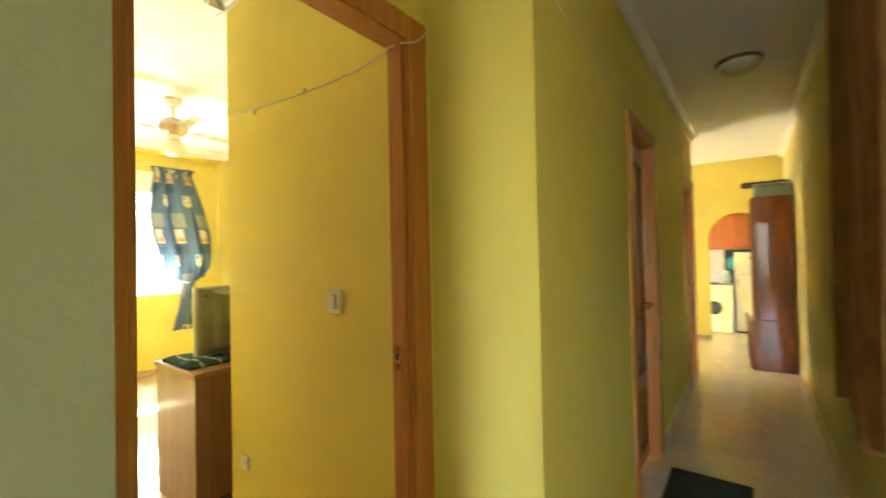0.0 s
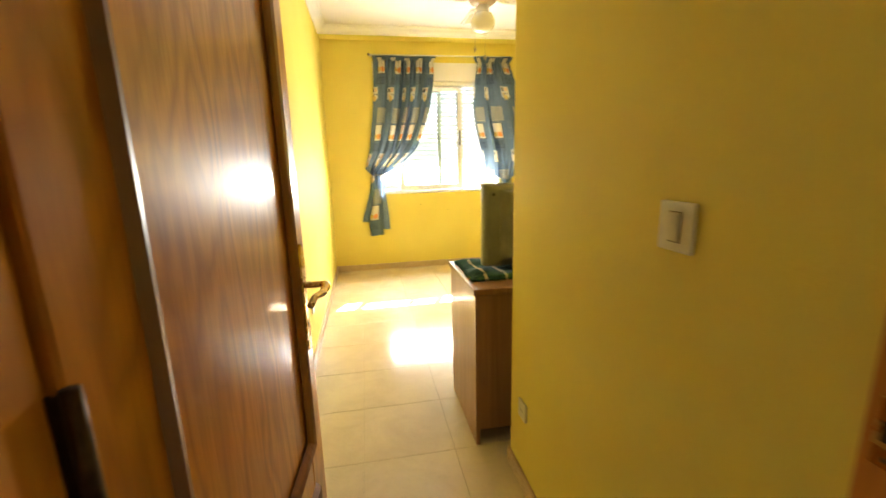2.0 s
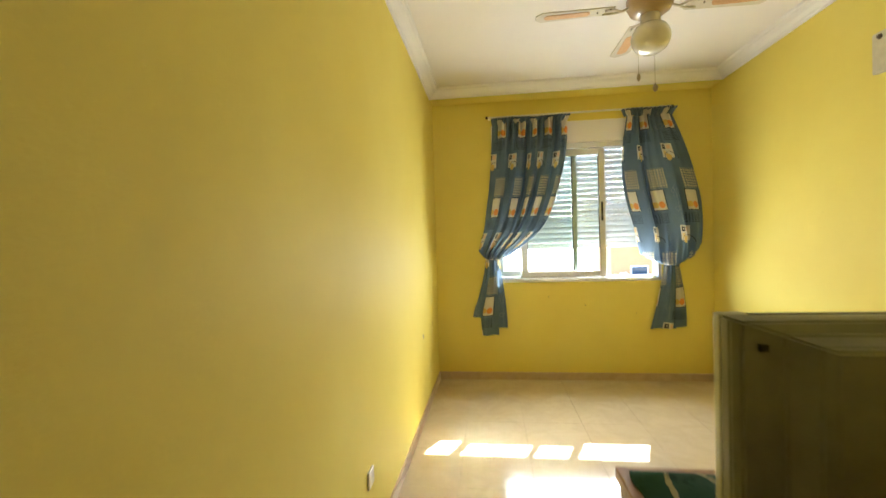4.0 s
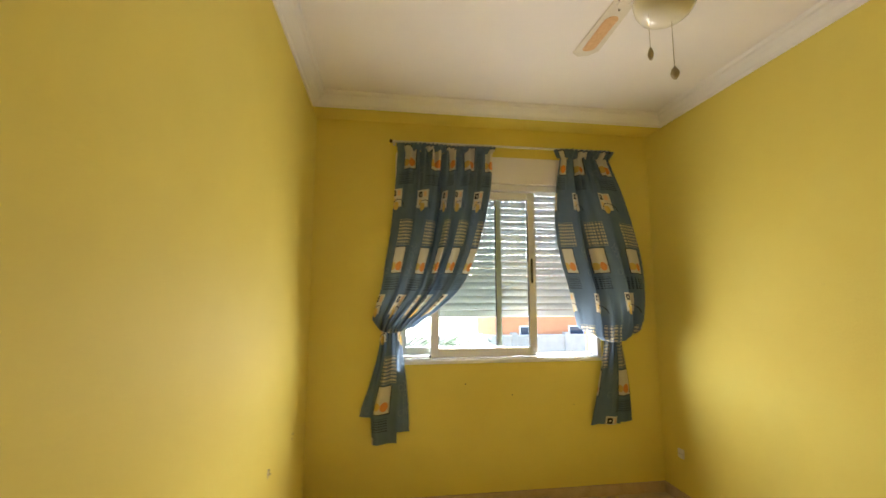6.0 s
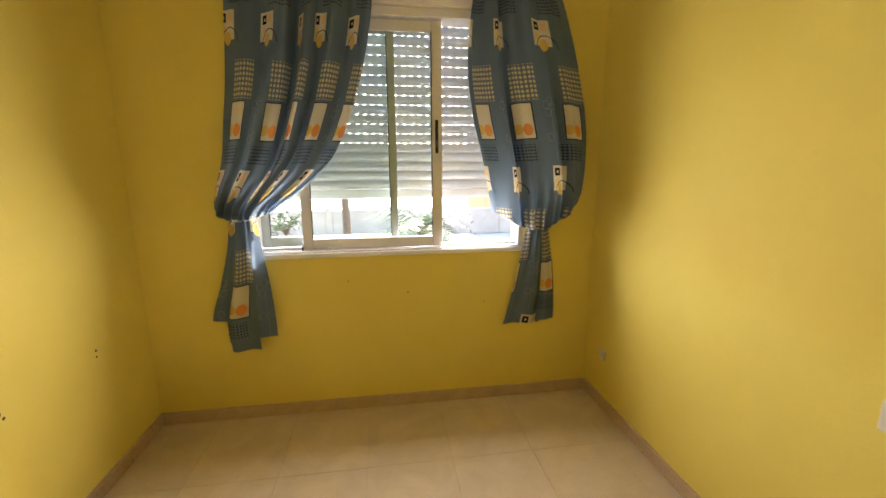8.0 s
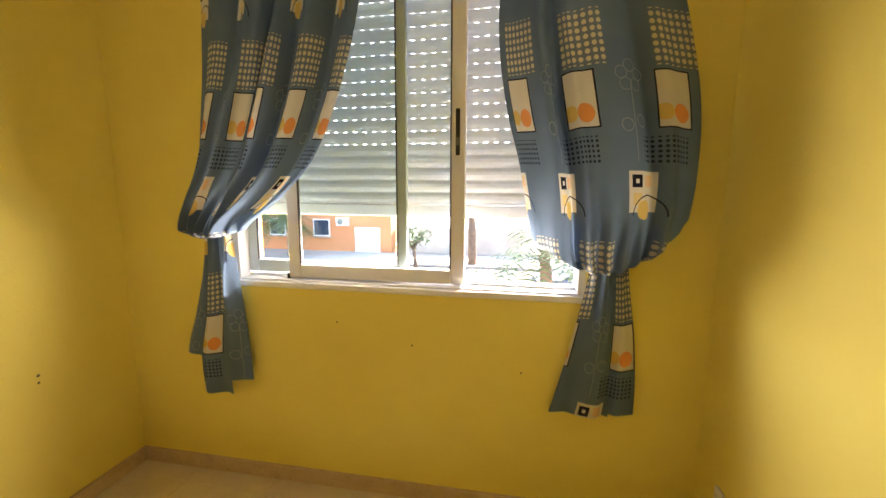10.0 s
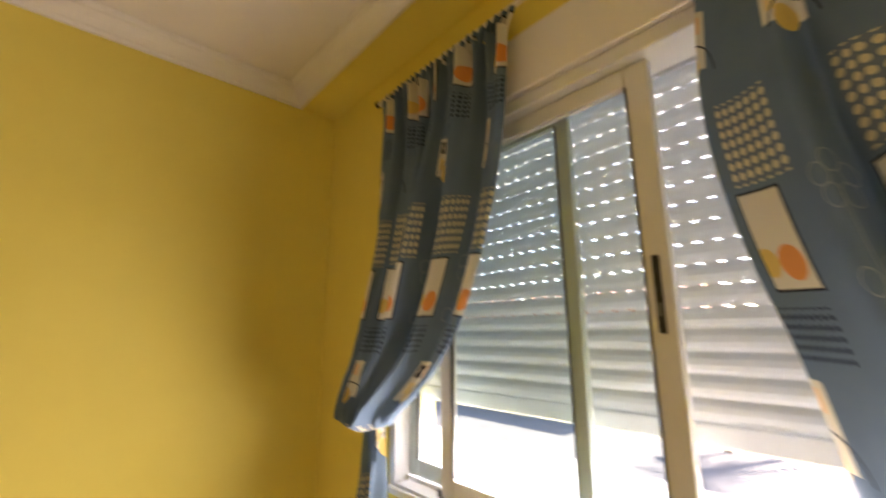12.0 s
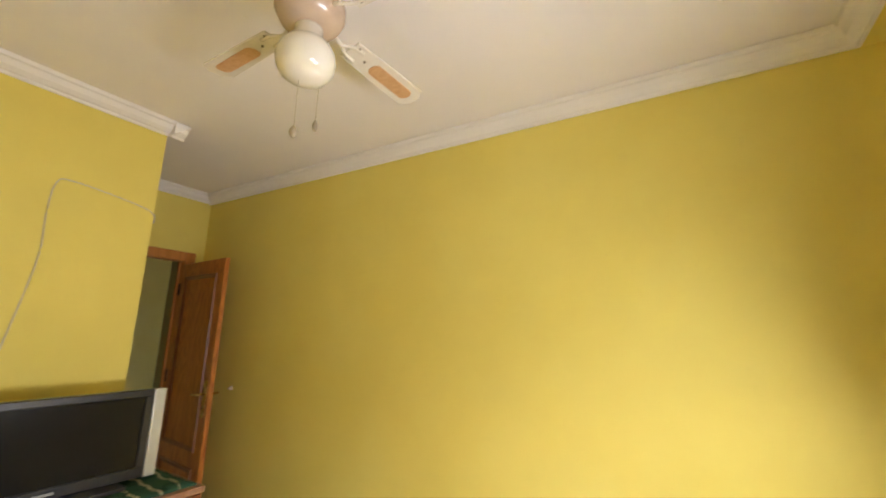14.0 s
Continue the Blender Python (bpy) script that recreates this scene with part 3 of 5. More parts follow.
for z in (0.24, 1.08, 1.80):
    hg = part("hinge", bm_tube([(0.0, -0.006, z - 0.05), (0.0, -0.006, z + 0.05)], 0.0075, 10), DARK_IRON, bed_door, "dark metal hinge")
    part("hinge_leaf", bm_box(-0.002, 0.001, 0.0, 0.030, z - 0.045, z + 0.045), DARK_IRON, hg)
bed_door.matrix_world = pose(0.274, 1.106, 0, 0, 0, 85.2)


def shut_door(name, x0, x1, label):
    d = thing(name, (x0, 0.68, 0), label, "door")
    d.matrix_world = Matrix.Identity(4)
    d.location = (0, 0, 0)
    door_leaf(d, x1 - x0 - 0.004, 0.0, 0.036, 2.0)
    d.matrix_world = pose(x0 + 0.002, 0.668, 0)
    return d


door_frame("door_frame_2", 2.373, 2.962, 0.614, 0.714, 2.0, False)
shut_door("corridor_door", 2.373, 2.962, "shut brown wooden door in the corridor wall")
door_frame("door_frame_3", 4.653, 5.242, 0.614, 0.714, 2.0, False)
shut_door("corridor_door", 4.653, 5.242, "shut brown wooden door near the living room")

# ---------------------------------------------------------------- window
WX0, WX1, WZ0, WZ1 = 0.66, 2.16, 0.935, 2.20
win = tagged(thing("window_1", ((WX0 + WX1) / 2, 5.88, WZ0), "", ""), kind="structure")


def sash(name, x0, x1, y, z0, z1, left_w, right_w, material, label):
    s = part(name, bm_join(
        bm_box(x0, x0 + left_w, y - 0.014, y + 0.014, z0, z1, 0.003), bm_box(x1 - right_w, x1, y - 0.014, y + 0.014, z0, z1, 0.003),
        bm_box(x0 + left_w, x1 - right_w, y - 0.012, y + 0.012, z0, z0 + 0.058, 0.003), bm_box(x0 + left_w, x1 - right_w, y - 0.012, y + 0.012, z1 - 0.055, z1, 0.003)), material, win, label)
    gl = part("pane", bm_box(x0 + left_w - 0.004, x1 - right_w + 0.004, y - 0.002, y + 0.002, z0 + 0.054, z1 - 0.051), PANE, s)
    gl.visible_shadow = False
    part("gasket", bm_join(
        bm_box(x0 + left_w, x0 + left_w + 0.004, y - 0.0145, y - 0.003, z0 + 0.058, z1 - 0.055), bm_box(x1 - right_w - 0.004, x1 - right_w, y - 0.0145, y - 0.003, z0 + 0.058, z1 - 0.055)), BLACK, s)
    return s


part("window_frame", bm_join(
    bm_box(WX0, WX0 + 0.035, 5.795, 5.925, WZ0, WZ1, 0.003), bm_box(WX1 - 0.03, WX1, 5.795, 5.925, WZ0, WZ1, 0.003),
    bm_box(WX0 + 0.035, WX1 - 0.03, 5.795, 5.925, WZ1 - 0.045, WZ1, 0.003), bm_box(WX0 + 0.035, WX1 - 0.03, 5.797, 5.925, WZ0, WZ0 + 0.018, 0.002)), ALU, win)
part("track", bm_join(*(bm_box(WX0 + 0.035, WX1 - 0.03, y - 0.003, y + 0.003, WZ0 + 0.018, WZ0 + 0.030) for y in (5.860, 5.900))), ALU, win)
part("window_sill", bm_box(WX0 - 0.004, WX1 + 0.004, 5.779, 5.796, WZ0 - 0.016, WZ0 + 0.010, 0.004), ALU, win, "narrow white window sill")
inner_sash = sash("sash", 0.914, 1.690, 5.840, 0.958, 2.150, 0.054, 0.056, ALU, "white sliding sash, half slid open")
sash("sash", 0.690, 1.440, 5.880, 0.968, 2.150, 0.048, 0.040, ALU_GREEN, "outer sliding sash")
lock = part("latch", bm_box(1.651, 1.668, 5.823, 5.827, 1.477, 1.654, 0.002), BLACK, inner_sash, "black recessed latch")
part("latch_thumb", bm_box(1.655, 1.664, 5.819, 5.824, 1.515, 1.545, 0.002), TV_GREY, lock)
part("stopper", bm_box(0.906, 0.914, 5.821, 5.835, 0.953, 0.975, 0.001), BLACK, win)
part("shutter_box_cover", bm_box(WX0 - 0.006, WX1 + 0.006, 5.779, 5.835, WZ1 + 0.003, 2.402, 0.004), PLASTER, win, "white roller shutter box cover")

shutter = thing("roller_shutter", ((WX0 + WX1) / 2, 5.955, WZ0), "half-lowered white slatted plastic roller shutter behind the window", "roller shutter")
PITCH, Z_LOW = 0.0520, 1.226


def slat_bm(holes):
    prof = [(0.0, 0.0), (-0.0045, 0.010), (-0.0065, 0.022), (-0.0050, 0.036), (0.0, 0.0488), (0.006, 0.0488), (0.006, 0.0)]
    bm = bm_sweep([(s, h) for s, h in prof], (WX0 + 0.005, 5.955, 0), (WX1 - 0.005, 5.955, 0), (0, 1, 0))
    if not holes:
        return bm_join(bm, bm_box(WX0 + 0.005, WX1 - 0.005, 5.9565, 5.9595, 0.0488, PITCH + 0.001))
    tabs, x = [], WX0 + 0.005
    while x < WX1 - 0.03:
        tabs.append(bm_box(x, x + 0.026, 5.9565, 5.9595, 0.0488, PITCH + 0.001))
        x += 0.044
    return bm_join(bm, *tabs)


part("bottom_bar", bm_box(WX0 + 0.005, WX1 - 0.005, 5.947, 5.963, Z_LOW, Z_LOW + 0.052, 0.004), SHUTTER, shutter)
solid_me = holed_me = None
for k in range(20):
    z = Z_LOW + 0.053 + k * PITCH
    if z > 2.29:
        break
    if k in (0, 4):
        first = part("slat", slat_bm(k >= 4), SHUTTER, shutter)
        first.location.z = z
        if k == 0:
            solid_me = first.data
        else:
            holed_me = first.data
    else:
        s = new("slat", holed_me if k >= 4 else solid_me)
        s.parent = shutter
        s.matrix_parent_inverse = Matrix.Translation(-Vector(shutter.location))
        s.location.z = z
box_wall("shutter_lintel", PLASTER, (WX0, WX1, 5.97, 6.02, 2.20, 2.40))

# ---------------------------------------------------------------- curtains
rod = thing("curtain_rod", (1.43, 5.74, 2.46), "thin white curtain rod with small hooks above the window", "curtain rod")
part("rod", bm_tube([(0.628, 5.735, 2.462), (2.245, 5.735, 2.468)], 0.0085, 12), WHITE_PLASTIC, rod)
for x in (0.640, 2.232):
    br = part("bracket", bm_box(x - 0.008, x + 0.008, 5.735, 5.786, 2.452, 2.476, 0.002), WHITE_PLASTIC, rod)
    part("finial", bm_moved(bm_lathe([(0.004, -0.012), (0.013, -0.006), (0.013, 0.006), (0.004, 0.012)], 14), Matrix.Translation((x + (-0.022 if x < 1 else 0.022), 5.735, 2.465)) @ pose(0, 0, 0, 0, 90, 0)), DARK_IRON, br)
for x in (0.70, 0.82, 0.94, 1.06, 1.18, 1.30, 1.88, 1.93, 2.05, 2.17, 2.21):
    ring_pts = [(x, 5.735 + 0.0125 * math.cos(a), 2.462 + 0.013 * math.sin(a)) for a in (2 * math.pi * j / 14 for j in range(15))]
    part("ring", bm_tube(ring_pts, 0.0018, 6), WHITE_PLASTIC, rod)


def ease(v, xs, ys):
    """Smooth interpolation through a few rows."""
    xs, ys = np.asarray(xs, float), np.asarray(ys, float)
    k = int(np.clip(np.searchsorted(xs, v) - 1, 0, len(xs) - 2))
    t = np.clip((v - xs[k]) / (xs[k + 1] - xs[k]), 0, 1)
    sl = np.gradient(ys, xs)
    h = xs[k + 1] - xs[k]
    return float((2 * t**3 - 3 * t**2 + 1) * ys[k] + (t**3 - 2 * t**2 + t) * h * sl[k] + (3 * t**2 - 2 * t**3) * ys[k + 1] + (t**3 - t**2) * h * sl[k + 1])


def cloth_sheet(left, right, z_top, low, depth, folds, cloth_w, y0, seed, v0=0.0, cols=120, rows=90, u0=0.0, deep=0.016, tie=None, even=False, extra=()):
    """Hanging cloth between two edges, with uneven folds that fade in and out; u, v in metres of cloth.
    low: the lower edge, by the share of the width; tie: where the cloth is drawn in again under its own belly."""
    bm = bmesh.new()
    uv = bm.loops.layers.uv.new("cloth")
    rng = random.Random(seed)
    ph = [rng.uniform(0, 6.28) for _ in range(6)]
    creases = []
    for k in range(int(folds * 2)):
        creases.append(((k + 0.5 + rng.uniform(-0.35, 0.35)) / (folds * 2), rng.uniform(0.14, 0.30) / folds, rng.uniform(0.5, 1.2) * (1 if k % 2 else -1), rng.uniform(-0.06, 0.06), rng.uniform(0, 6.28)))
    creases += extra

    def fold(s, z):
        if even:
            return math.sin(2 * math.pi * folds * s + ph[2]) + 0.3 * math.sin(2 * math.pi * folds * 2.3 * s + ph[3])
        f = 0.0
        for c, w, amp, drift, p in creases:
            f += amp * (0.65 + 0.35 * math.sin(5.0 * z + p)) * math.exp(-((s - c - drift * (z_top - z)) / w) ** 2)
        drop = z_top - z
        return f * min(1.0, 0.35 + drop * 2.2) + 0.5 * math.exp(-drop / 0.16) * math.sin(2 * math.pi * 2.6 * folds * s + ph[3]) + (0.45 * math.sin(2 * math.pi * 9 * s + ph[4]) * max(0.0, (1.36 - z) / 0.25) if tie else 0.0)

    # the cloth runs evenly along its folds, so that they swallow part of the print
    z_mid = z_top - 0.45 * (z_top - (low(0.5) if callable(low) else low))
    wide = ease(z_mid, *right) - ease(z_mid, *left)
    bends = [deep * fold(j / cols, z_mid) for j in range(cols + 1)]
    arc = np.concatenate(([0.0], np.cumsum([math.hypot(wide / cols, b - a) for a, b in zip(bends, bends[1:])])))
    arc = arc / arc[-1]
    grid = []
    columns = []
    for j in range(cols + 1):
        s = j / cols
        end = low(s) if callable(low) else low
        u = u0 + (arc[j] * cloth_w if not isinstance(cloth_w, tuple) else float(np.interp(s, *cloth_w)))
        col = []
        for i in range(rows + 1):
            z = z_top + (end - z_top) * i / rows
            xl, xr, d = ease(z, *left), ease(z, *right), ease(z, *depth)
            belly = math.sin(math.pi * s) ** 0.7
            f = fold(s, z)
            y = y0 - d * belly - deep * f * (0.35 + 0.65 * belly)
            x = xl + (xr - xl) * (s + 0.006 * f)
            col.append((Vector((x, min(y, YW - 0.008), z + 0.004 * math.sin(9 * s + ph[5]))), u, v0 + z))
        if tie:
            p0, v = col[-1][0], col[-1][2]
            goal = Vector((tie[0] + (s - 0.5) * 0.10, tie[1] - 0.02 * math.cos(14 * math.pi * s), tie[2]))
            bend = p0 * 0.72 + goal * 0.28 + Vector((0, 0.012, -0.060 * (0.6 + 0.4 * math.sin(math.pi * s))))
            for k in range(1, 15):
                t = k / 14
                pt = p0 * (1 - t) ** 2 + bend * 2 * t * (1 - t) + goal * t * t
                pt.y += 0.010 * t * (1 - t) * 4 * math.sin(2 * math.pi * 9 * s + ph[1])
                col.append((Vector((pt.x, min(pt.y, YW - 0.006), pt.z)), u, v - 0.10 * t))
        columns.append(col)
    for i in range(len(columns[0])):
        grid.append([(bm.verts.new(col[i][0]), col[i][1], col[i][2]) for col in columns])
    for a, b in zip(grid, grid[1:]):
        for j in range(cols):
            q = (a[j], a[j + 1], b[j + 1], b[j])
            f = bm.faces.new([w[0] for w in q])
            f.smooth = True
            for lp, w in zip(f.loops, q):
                lp[uv].uv = (w[1], w[2])
    bmesh.ops.recalc_face_normals(bm, faces=bm.faces[:])
    return bm


def tie_band(cx, cz, rx, ry, cy):
    pts = [(cx + rx * math.cos(a), cy + ry * math.sin(a), cz + 0.012 * math.cos(a)) for a in (2 * math.pi * j / 24 for j in range(25))]
    return bm_tube(pts, 0.009, 8)


left_curtain = thing("curtain", (0.95, 5.72, 0.45), "blue printed curtain with squares and dots, tied back at the window", "curtain", "window curtains")
def between(*rows):
    """A smooth line through pairs of share and height."""
    xs, ys = zip(*rows)
    return lambda v: ease(v, xs, ys)


ZS = [1.12, 1.19, 1.29, 1.40, 1.64, 1.76, 1.98, 2.20, 2.405]
part("drape", cloth_sheet((ZS, [0.515, 0.508, 0.525, 0.560, 0.598, 0.617, 0.640, 0.655, 0.668]), (ZS, [0.760, 0.810, 0.945, 1.065, 1.199, 1.240, 1.299, 1.335, 1.345]),
    2.405, between((0, 1.225), (0.12, 1.185), (0.3, 1.165), (0.55, 1.165), (0.8, 1.17), (1, 1.19)), (ZS, [0.065, 0.085, 0.090, 0.08, 0.060, 0.055, 0.045, 0.03, 0.012]),
    5.0, 1.45, 5.730, 3, 0.233, cols=200, u0=0.046, deep=0.080, tie=(0.640, 5.742, 1.185)), CLOTH, left_curtain)
part("heading", cloth_sheet(([2.39, 2.45], [0.668, 0.660]), ([2.39, 2.45], [1.345, 1.380]), 2.455, 2.395, ([2.39, 2.45], [0.0, 0.006]), 24, 1.45, 5.728, 5, 0.233, 220, 8, 0.046, 0.014, None, True), CLOTH, left_curtain, "gathered curtain heading")
part("tie_back", tie_band(0.640, 1.178, 0.060, 0.030, 5.742), CLOTH, left_curtain)
ZT = [0.42, 0.60, 0.80, 1.00, 1.190]
part("tail", cloth_sheet((ZT, [0.448, 0.440, 0.500, 0.552, 0.575]), (ZT, [0.765, 0.760, 0.745, 0.720, 0.700]), 1.190, lambda s: 0.60 if s < 0.24 else (0.435 if s < 0.74 else 0.505),
    (ZT, [0.02, 0.025, 0.03, 0.03, 0.02]), 2.0, 0.36, 5.745, 8, 0.413, 90, 50, 0.04, 0.030), CLOTH, left_curtain, "hanging tail of the tied curtain")

right_curtain = thing("curtain", (2.15, 5.72, 0.45), "blue printed curtain gathered full and tied beside the window", "curtain", "window curtains")
ZS = [1.070, 1.14, 1.20, 1.30, 1.45, 1.60, 1.90, 2.15, 2.405]
part("drape", cloth_sheet((ZS, [1.990, 1.958, 1.945, 1.925, 1.895, 1.855, 1.815, 1.828, 1.860]), (ZS, [2.430, 2.448, 2.462, 2.478, 2.486, 2.480, 2.420, 2.345, 2.245]),
    2.405, between((0, 1.165), (0.2, 1.105), (0.4, 1.080), (0.6, 1.095), (0.8, 1.150), (1, 1.255)), (ZS, [0.115, 0.135, 0.15, 0.155, 0.135, 0.11, 0.07, 0.035, 0.0]),
    3.4, ([0, 0.08, 0.36, 0.84, 1.0], [0.10, 0.191, 0.509, 0.827, 0.93]), 5.730, 12, 0.22, 150, 90, 0.0, 0.050, (2.228, 5.748, 1.115), False, ((0.29, 0.030, -1.6, 0.0, 1.0), (0.35, 0.045, 0.9, 0.0, 1.0))), CLOTH, right_curtain)
part("heading", cloth_sheet(([2.39, 2.46], [1.845, 1.815]), ([2.39, 2.46], [2.250, 2.300]), 2.462, 2.395, ([2.39, 2.46], [0.0, 0.022]), 13, 0.90, 5.728, 15, 0.22, 170, 8, 0.10, 0.018, None, True), CLOTH, right_curtain, "gathered curtain heading")
part("tie_back", tie_band(2.228, 1.105, 0.062, 0.028, 5.748), CLOTH, right_curtain)
ZT = [0.45, 0.60, 0.80, 1.00, 1.115]
part("tail", cloth_sheet((ZT, [2.030, 2.070, 2.115, 2.155, 2.170]), (ZT, [2.350, 2.350, 2.335, 2.305, 2.290]), 1.115, lambda s: 0.485 if s < 0.72 else 0.50,
    (ZT, [0.02, 0.03, 0.03, 0.03, 0.02]), 1.8, 0.34, 5.758, 21, 0.353, 90, 50, 0.2306, 0.030), CLOTH, right_curtain, "hanging tail of the tied curtain")

# ---------------------------------------------------------------- ceiling fan
FX, FY = 1.428, 3.992
fan = thing("ceiling_fan", (FX, FY, CEIL), "white four-blade ceiling fan with cane insets and opal globe light", "ceiling fan")
part("canopy", bm_lathe([(0.066, CEIL - 0.001), (0.066, CEIL - 0.012), (0.050, CEIL - 0.045), (0.022, CEIL - 0.060)], 28, (FX, FY, 0)), FAN_WHITE, fan)
part("downrod", bm_lathe([(0.013, CEIL - 0.055), (0.013, 2.52)], 16, (FX, FY, 0)), FAN_WHITE, fan)
part("motor_housing", bm_lathe([(0.030, 2.545), (0.058, 2.535), (0.092, 2.512), (0.108, 2.478), (0.108, 2.452), (0.092, 2.420), (0.064, 2.402), (0.042, 2.398)], 36, (FX, FY, 0)), FAN_BEIGE, fan, "beige enamel motor housing")
part("light_fitting", bm_lathe([(0.042, 2.400), (0.044, 2.392), (0.044, 2.362), (0.054, 2.352), (0.056, 2.342)], 28, (FX, FY, 0)), FAN_WHITE, fan)
part("globe", bm_lathe([(0.055, 2.350), (0.072, 2.338), (0.085, 2.314), (0.090, 2.287), (0.085, 2.260), (0.070, 2.236), (0.046, 2.221), (0.017, 2.215)], 36, (FX, FY, 0)), OPAL, fan, "opal glass globe shade")


def blade_bm(w0, w1, length, start, z, thick, point):
    out = [(start, w0), (length - point, w1), (length, w1 * 0.42)]
    pts = [(a, -b) for a, b in out] + [(a, b) for a, b in out[::-1]]
    bm = bmesh.new()
    rows = [[bm.verts.new((a, b, z + h)) for a, b in pts] for h in (0, thick)]
    n = len(pts)
    bm.faces.new(rows[0][::-1])
    bm.faces.new(rows[1])
    for k in range(n):
        bm.faces.new((rows[0][k], rows[0][(k + 1) % n], rows[1][(k + 1) % n], rows[1][k]))
    bmesh.ops.recalc_face_normals(bm, faces=bm.faces[:])
    return bm


def inset_bm(a0, a1, w, z, thick):
    pts = []
    for cx, sgn in ((a1 - w, 1), (a0 + w, -1)):
        for k in range(9):
            t = math.pi * (k / 8 - 0.5)
            pts.append((cx + sgn * w * math.cos(t) * 0.8, sgn * w * math.sin(t)))
    bm = bmesh.new()
    rows = [[bm.verts.new((a, b, z + h)) for a, b in pts] for h in (0, thick)]
    n = len(pts)
    bm.faces.new(rows[0][::-1])
    bm.faces.new(rows[1])
    for k in range(n):
        bm.faces.new((rows[0][k], rows[0][(k + 1) % n], rows[1][(k + 1) % n], rows[1][k]))
    bmesh.ops.recalc_face_normals(bm, faces=bm.faces[:])
    return bm


for k in range(4):
    turn = Matrix.Translation((FX, FY, 0)) @ pose(0, 0, 0, 0, 0, 88.5 + 90 * k) @ Matrix.Translation((0, 0, 2.437)) @ pose(0, 0, 0, -9, 0, 0)
    bl = part("blade", bm_moved(blade_bm(0.045, 0.060, 0.545, 0.17, 0.0, 0.006, 0.03), turn), FAN_WHITE, fan)
    part("cane_inset", bm_moved(inset_bm(0.275, 0.510, 0.029, -0.0025, 0.003), turn), CANE, bl, "cane inset of the blade")
    part("blade_arm", bm_moved(bm_join(bm_tube(smooth_path([(0.095, 0, 0.012), (0.13, 0, -0.006), (0.17, 0.022, -0.004), (0.215, 0.026, -0.003)], 4), 0.006, 8), bm_tube(smooth_path([(0.095, 0, 0.012), (0.13, 0, -0.006), (0.17, -0.022, -0.004), (0.215, -0.026, -0.003)], 4), 0.006, 8)), turn), FAN_WHITE, bl)
    for a, b in ((0.190, 0.030), (0.190, -0.030), (0.245, 0.0)):
        part("screw", bm_moved(bm_lathe([(0.005, 0.0), (0.004, -0.004)], 10), turn @ Matrix.Translation((a, b, 0.0))), BRONZE, bl)
for x, z, r in ((1.367, 2.100, 0.009), (1.443, 2.045, 0.013)):
    ch = part("pull_chain", bm_tube([(x, FY - 0.005, 2.355), (x, FY - 0.005, z + 0.02)], 0.0009, 6), PENDANT, fan, "thin pull chain")
    part("pendant", bm_lathe([(0.002, z + 0.022), (r * 0.7, z + 0.012), (r, z), (r * 0.7, z - 0.012), (0.003, z - 0.018)], 14, (x, FY - 0.005, 0)), PENDANT, ch, "small pull pendant")

# ---------------------------------------------------------------- cabinet, television, cloths
CX0, CX1, CY0, CY1, CTOP = 0.932, 1.96, 2.402, 2.900, 0.755
cab = thing("tv_cabinet", (1.45, 2.65, 0), "brown laminate cabinet with overhanging top under the television", "cabinet")
part("cabinet_top", bm_box(CX0 - 0.012, CX1 + 0.012, CY0 - 0.018, CY1 + 0.018, CTOP - 0.028, CTOP, 0.003), LAMINATE, cab)
part("side_panel", bm_box(CX0, CX0 + 0.019, CY0 + 0.001, CY1, 0.0, CTOP - 0.028, 0.001), LAMINATE, cab)
part("side_panel", bm_box(CX1 - 0.019, CX1, CY0 + 0.001, CY1, 0.0, CTOP - 0.028, 0.001), LAMINATE, cab)
part("back_panel", bm_box(CX0 + 0.019, CX1 - 0.019, CY0 + 0.004, CY0 + 0.010, 0.075, CTOP - 0.028), LAMINATE, cab, "darker brown back panel")
part("bottom_panel", bm_box(CX0 + 0.019, CX1 - 0.019, CY0 + 0.010, CY1 - 0.002, 0.075, 0.094), LAMINATE, cab)
part("plinth", bm_box(CX0 + 0.019, CX1 - 0.019, CY1 - 0.06, CY1 - 0.045, 0.0, 0.075), DARK_WOOD, cab)
for a, b in ((CX0 + 0.001, 1.444), (1.448, CX1 - 0.001)):
    dr = part("cabinet_door", bm_box(a, b, CY1 + 0.001, CY1 + 0.018, 0.08, CTOP - 0.032, 0.002), DARK_WOOD, cab, "dark brown door")
    hx = 1.41 if b < 1.5 else 1.482
    part("knob", bm_moved(bm_lathe([(0.005, 0), (0.005, 0.012), (0.013, 0.018), (0.010, 0.026)], 14), Matrix.Translation((hx, CY1 + 0.018, 0.45)) @ pose(0, 0, 0, -90, 0, 0)), BRASS, dr)


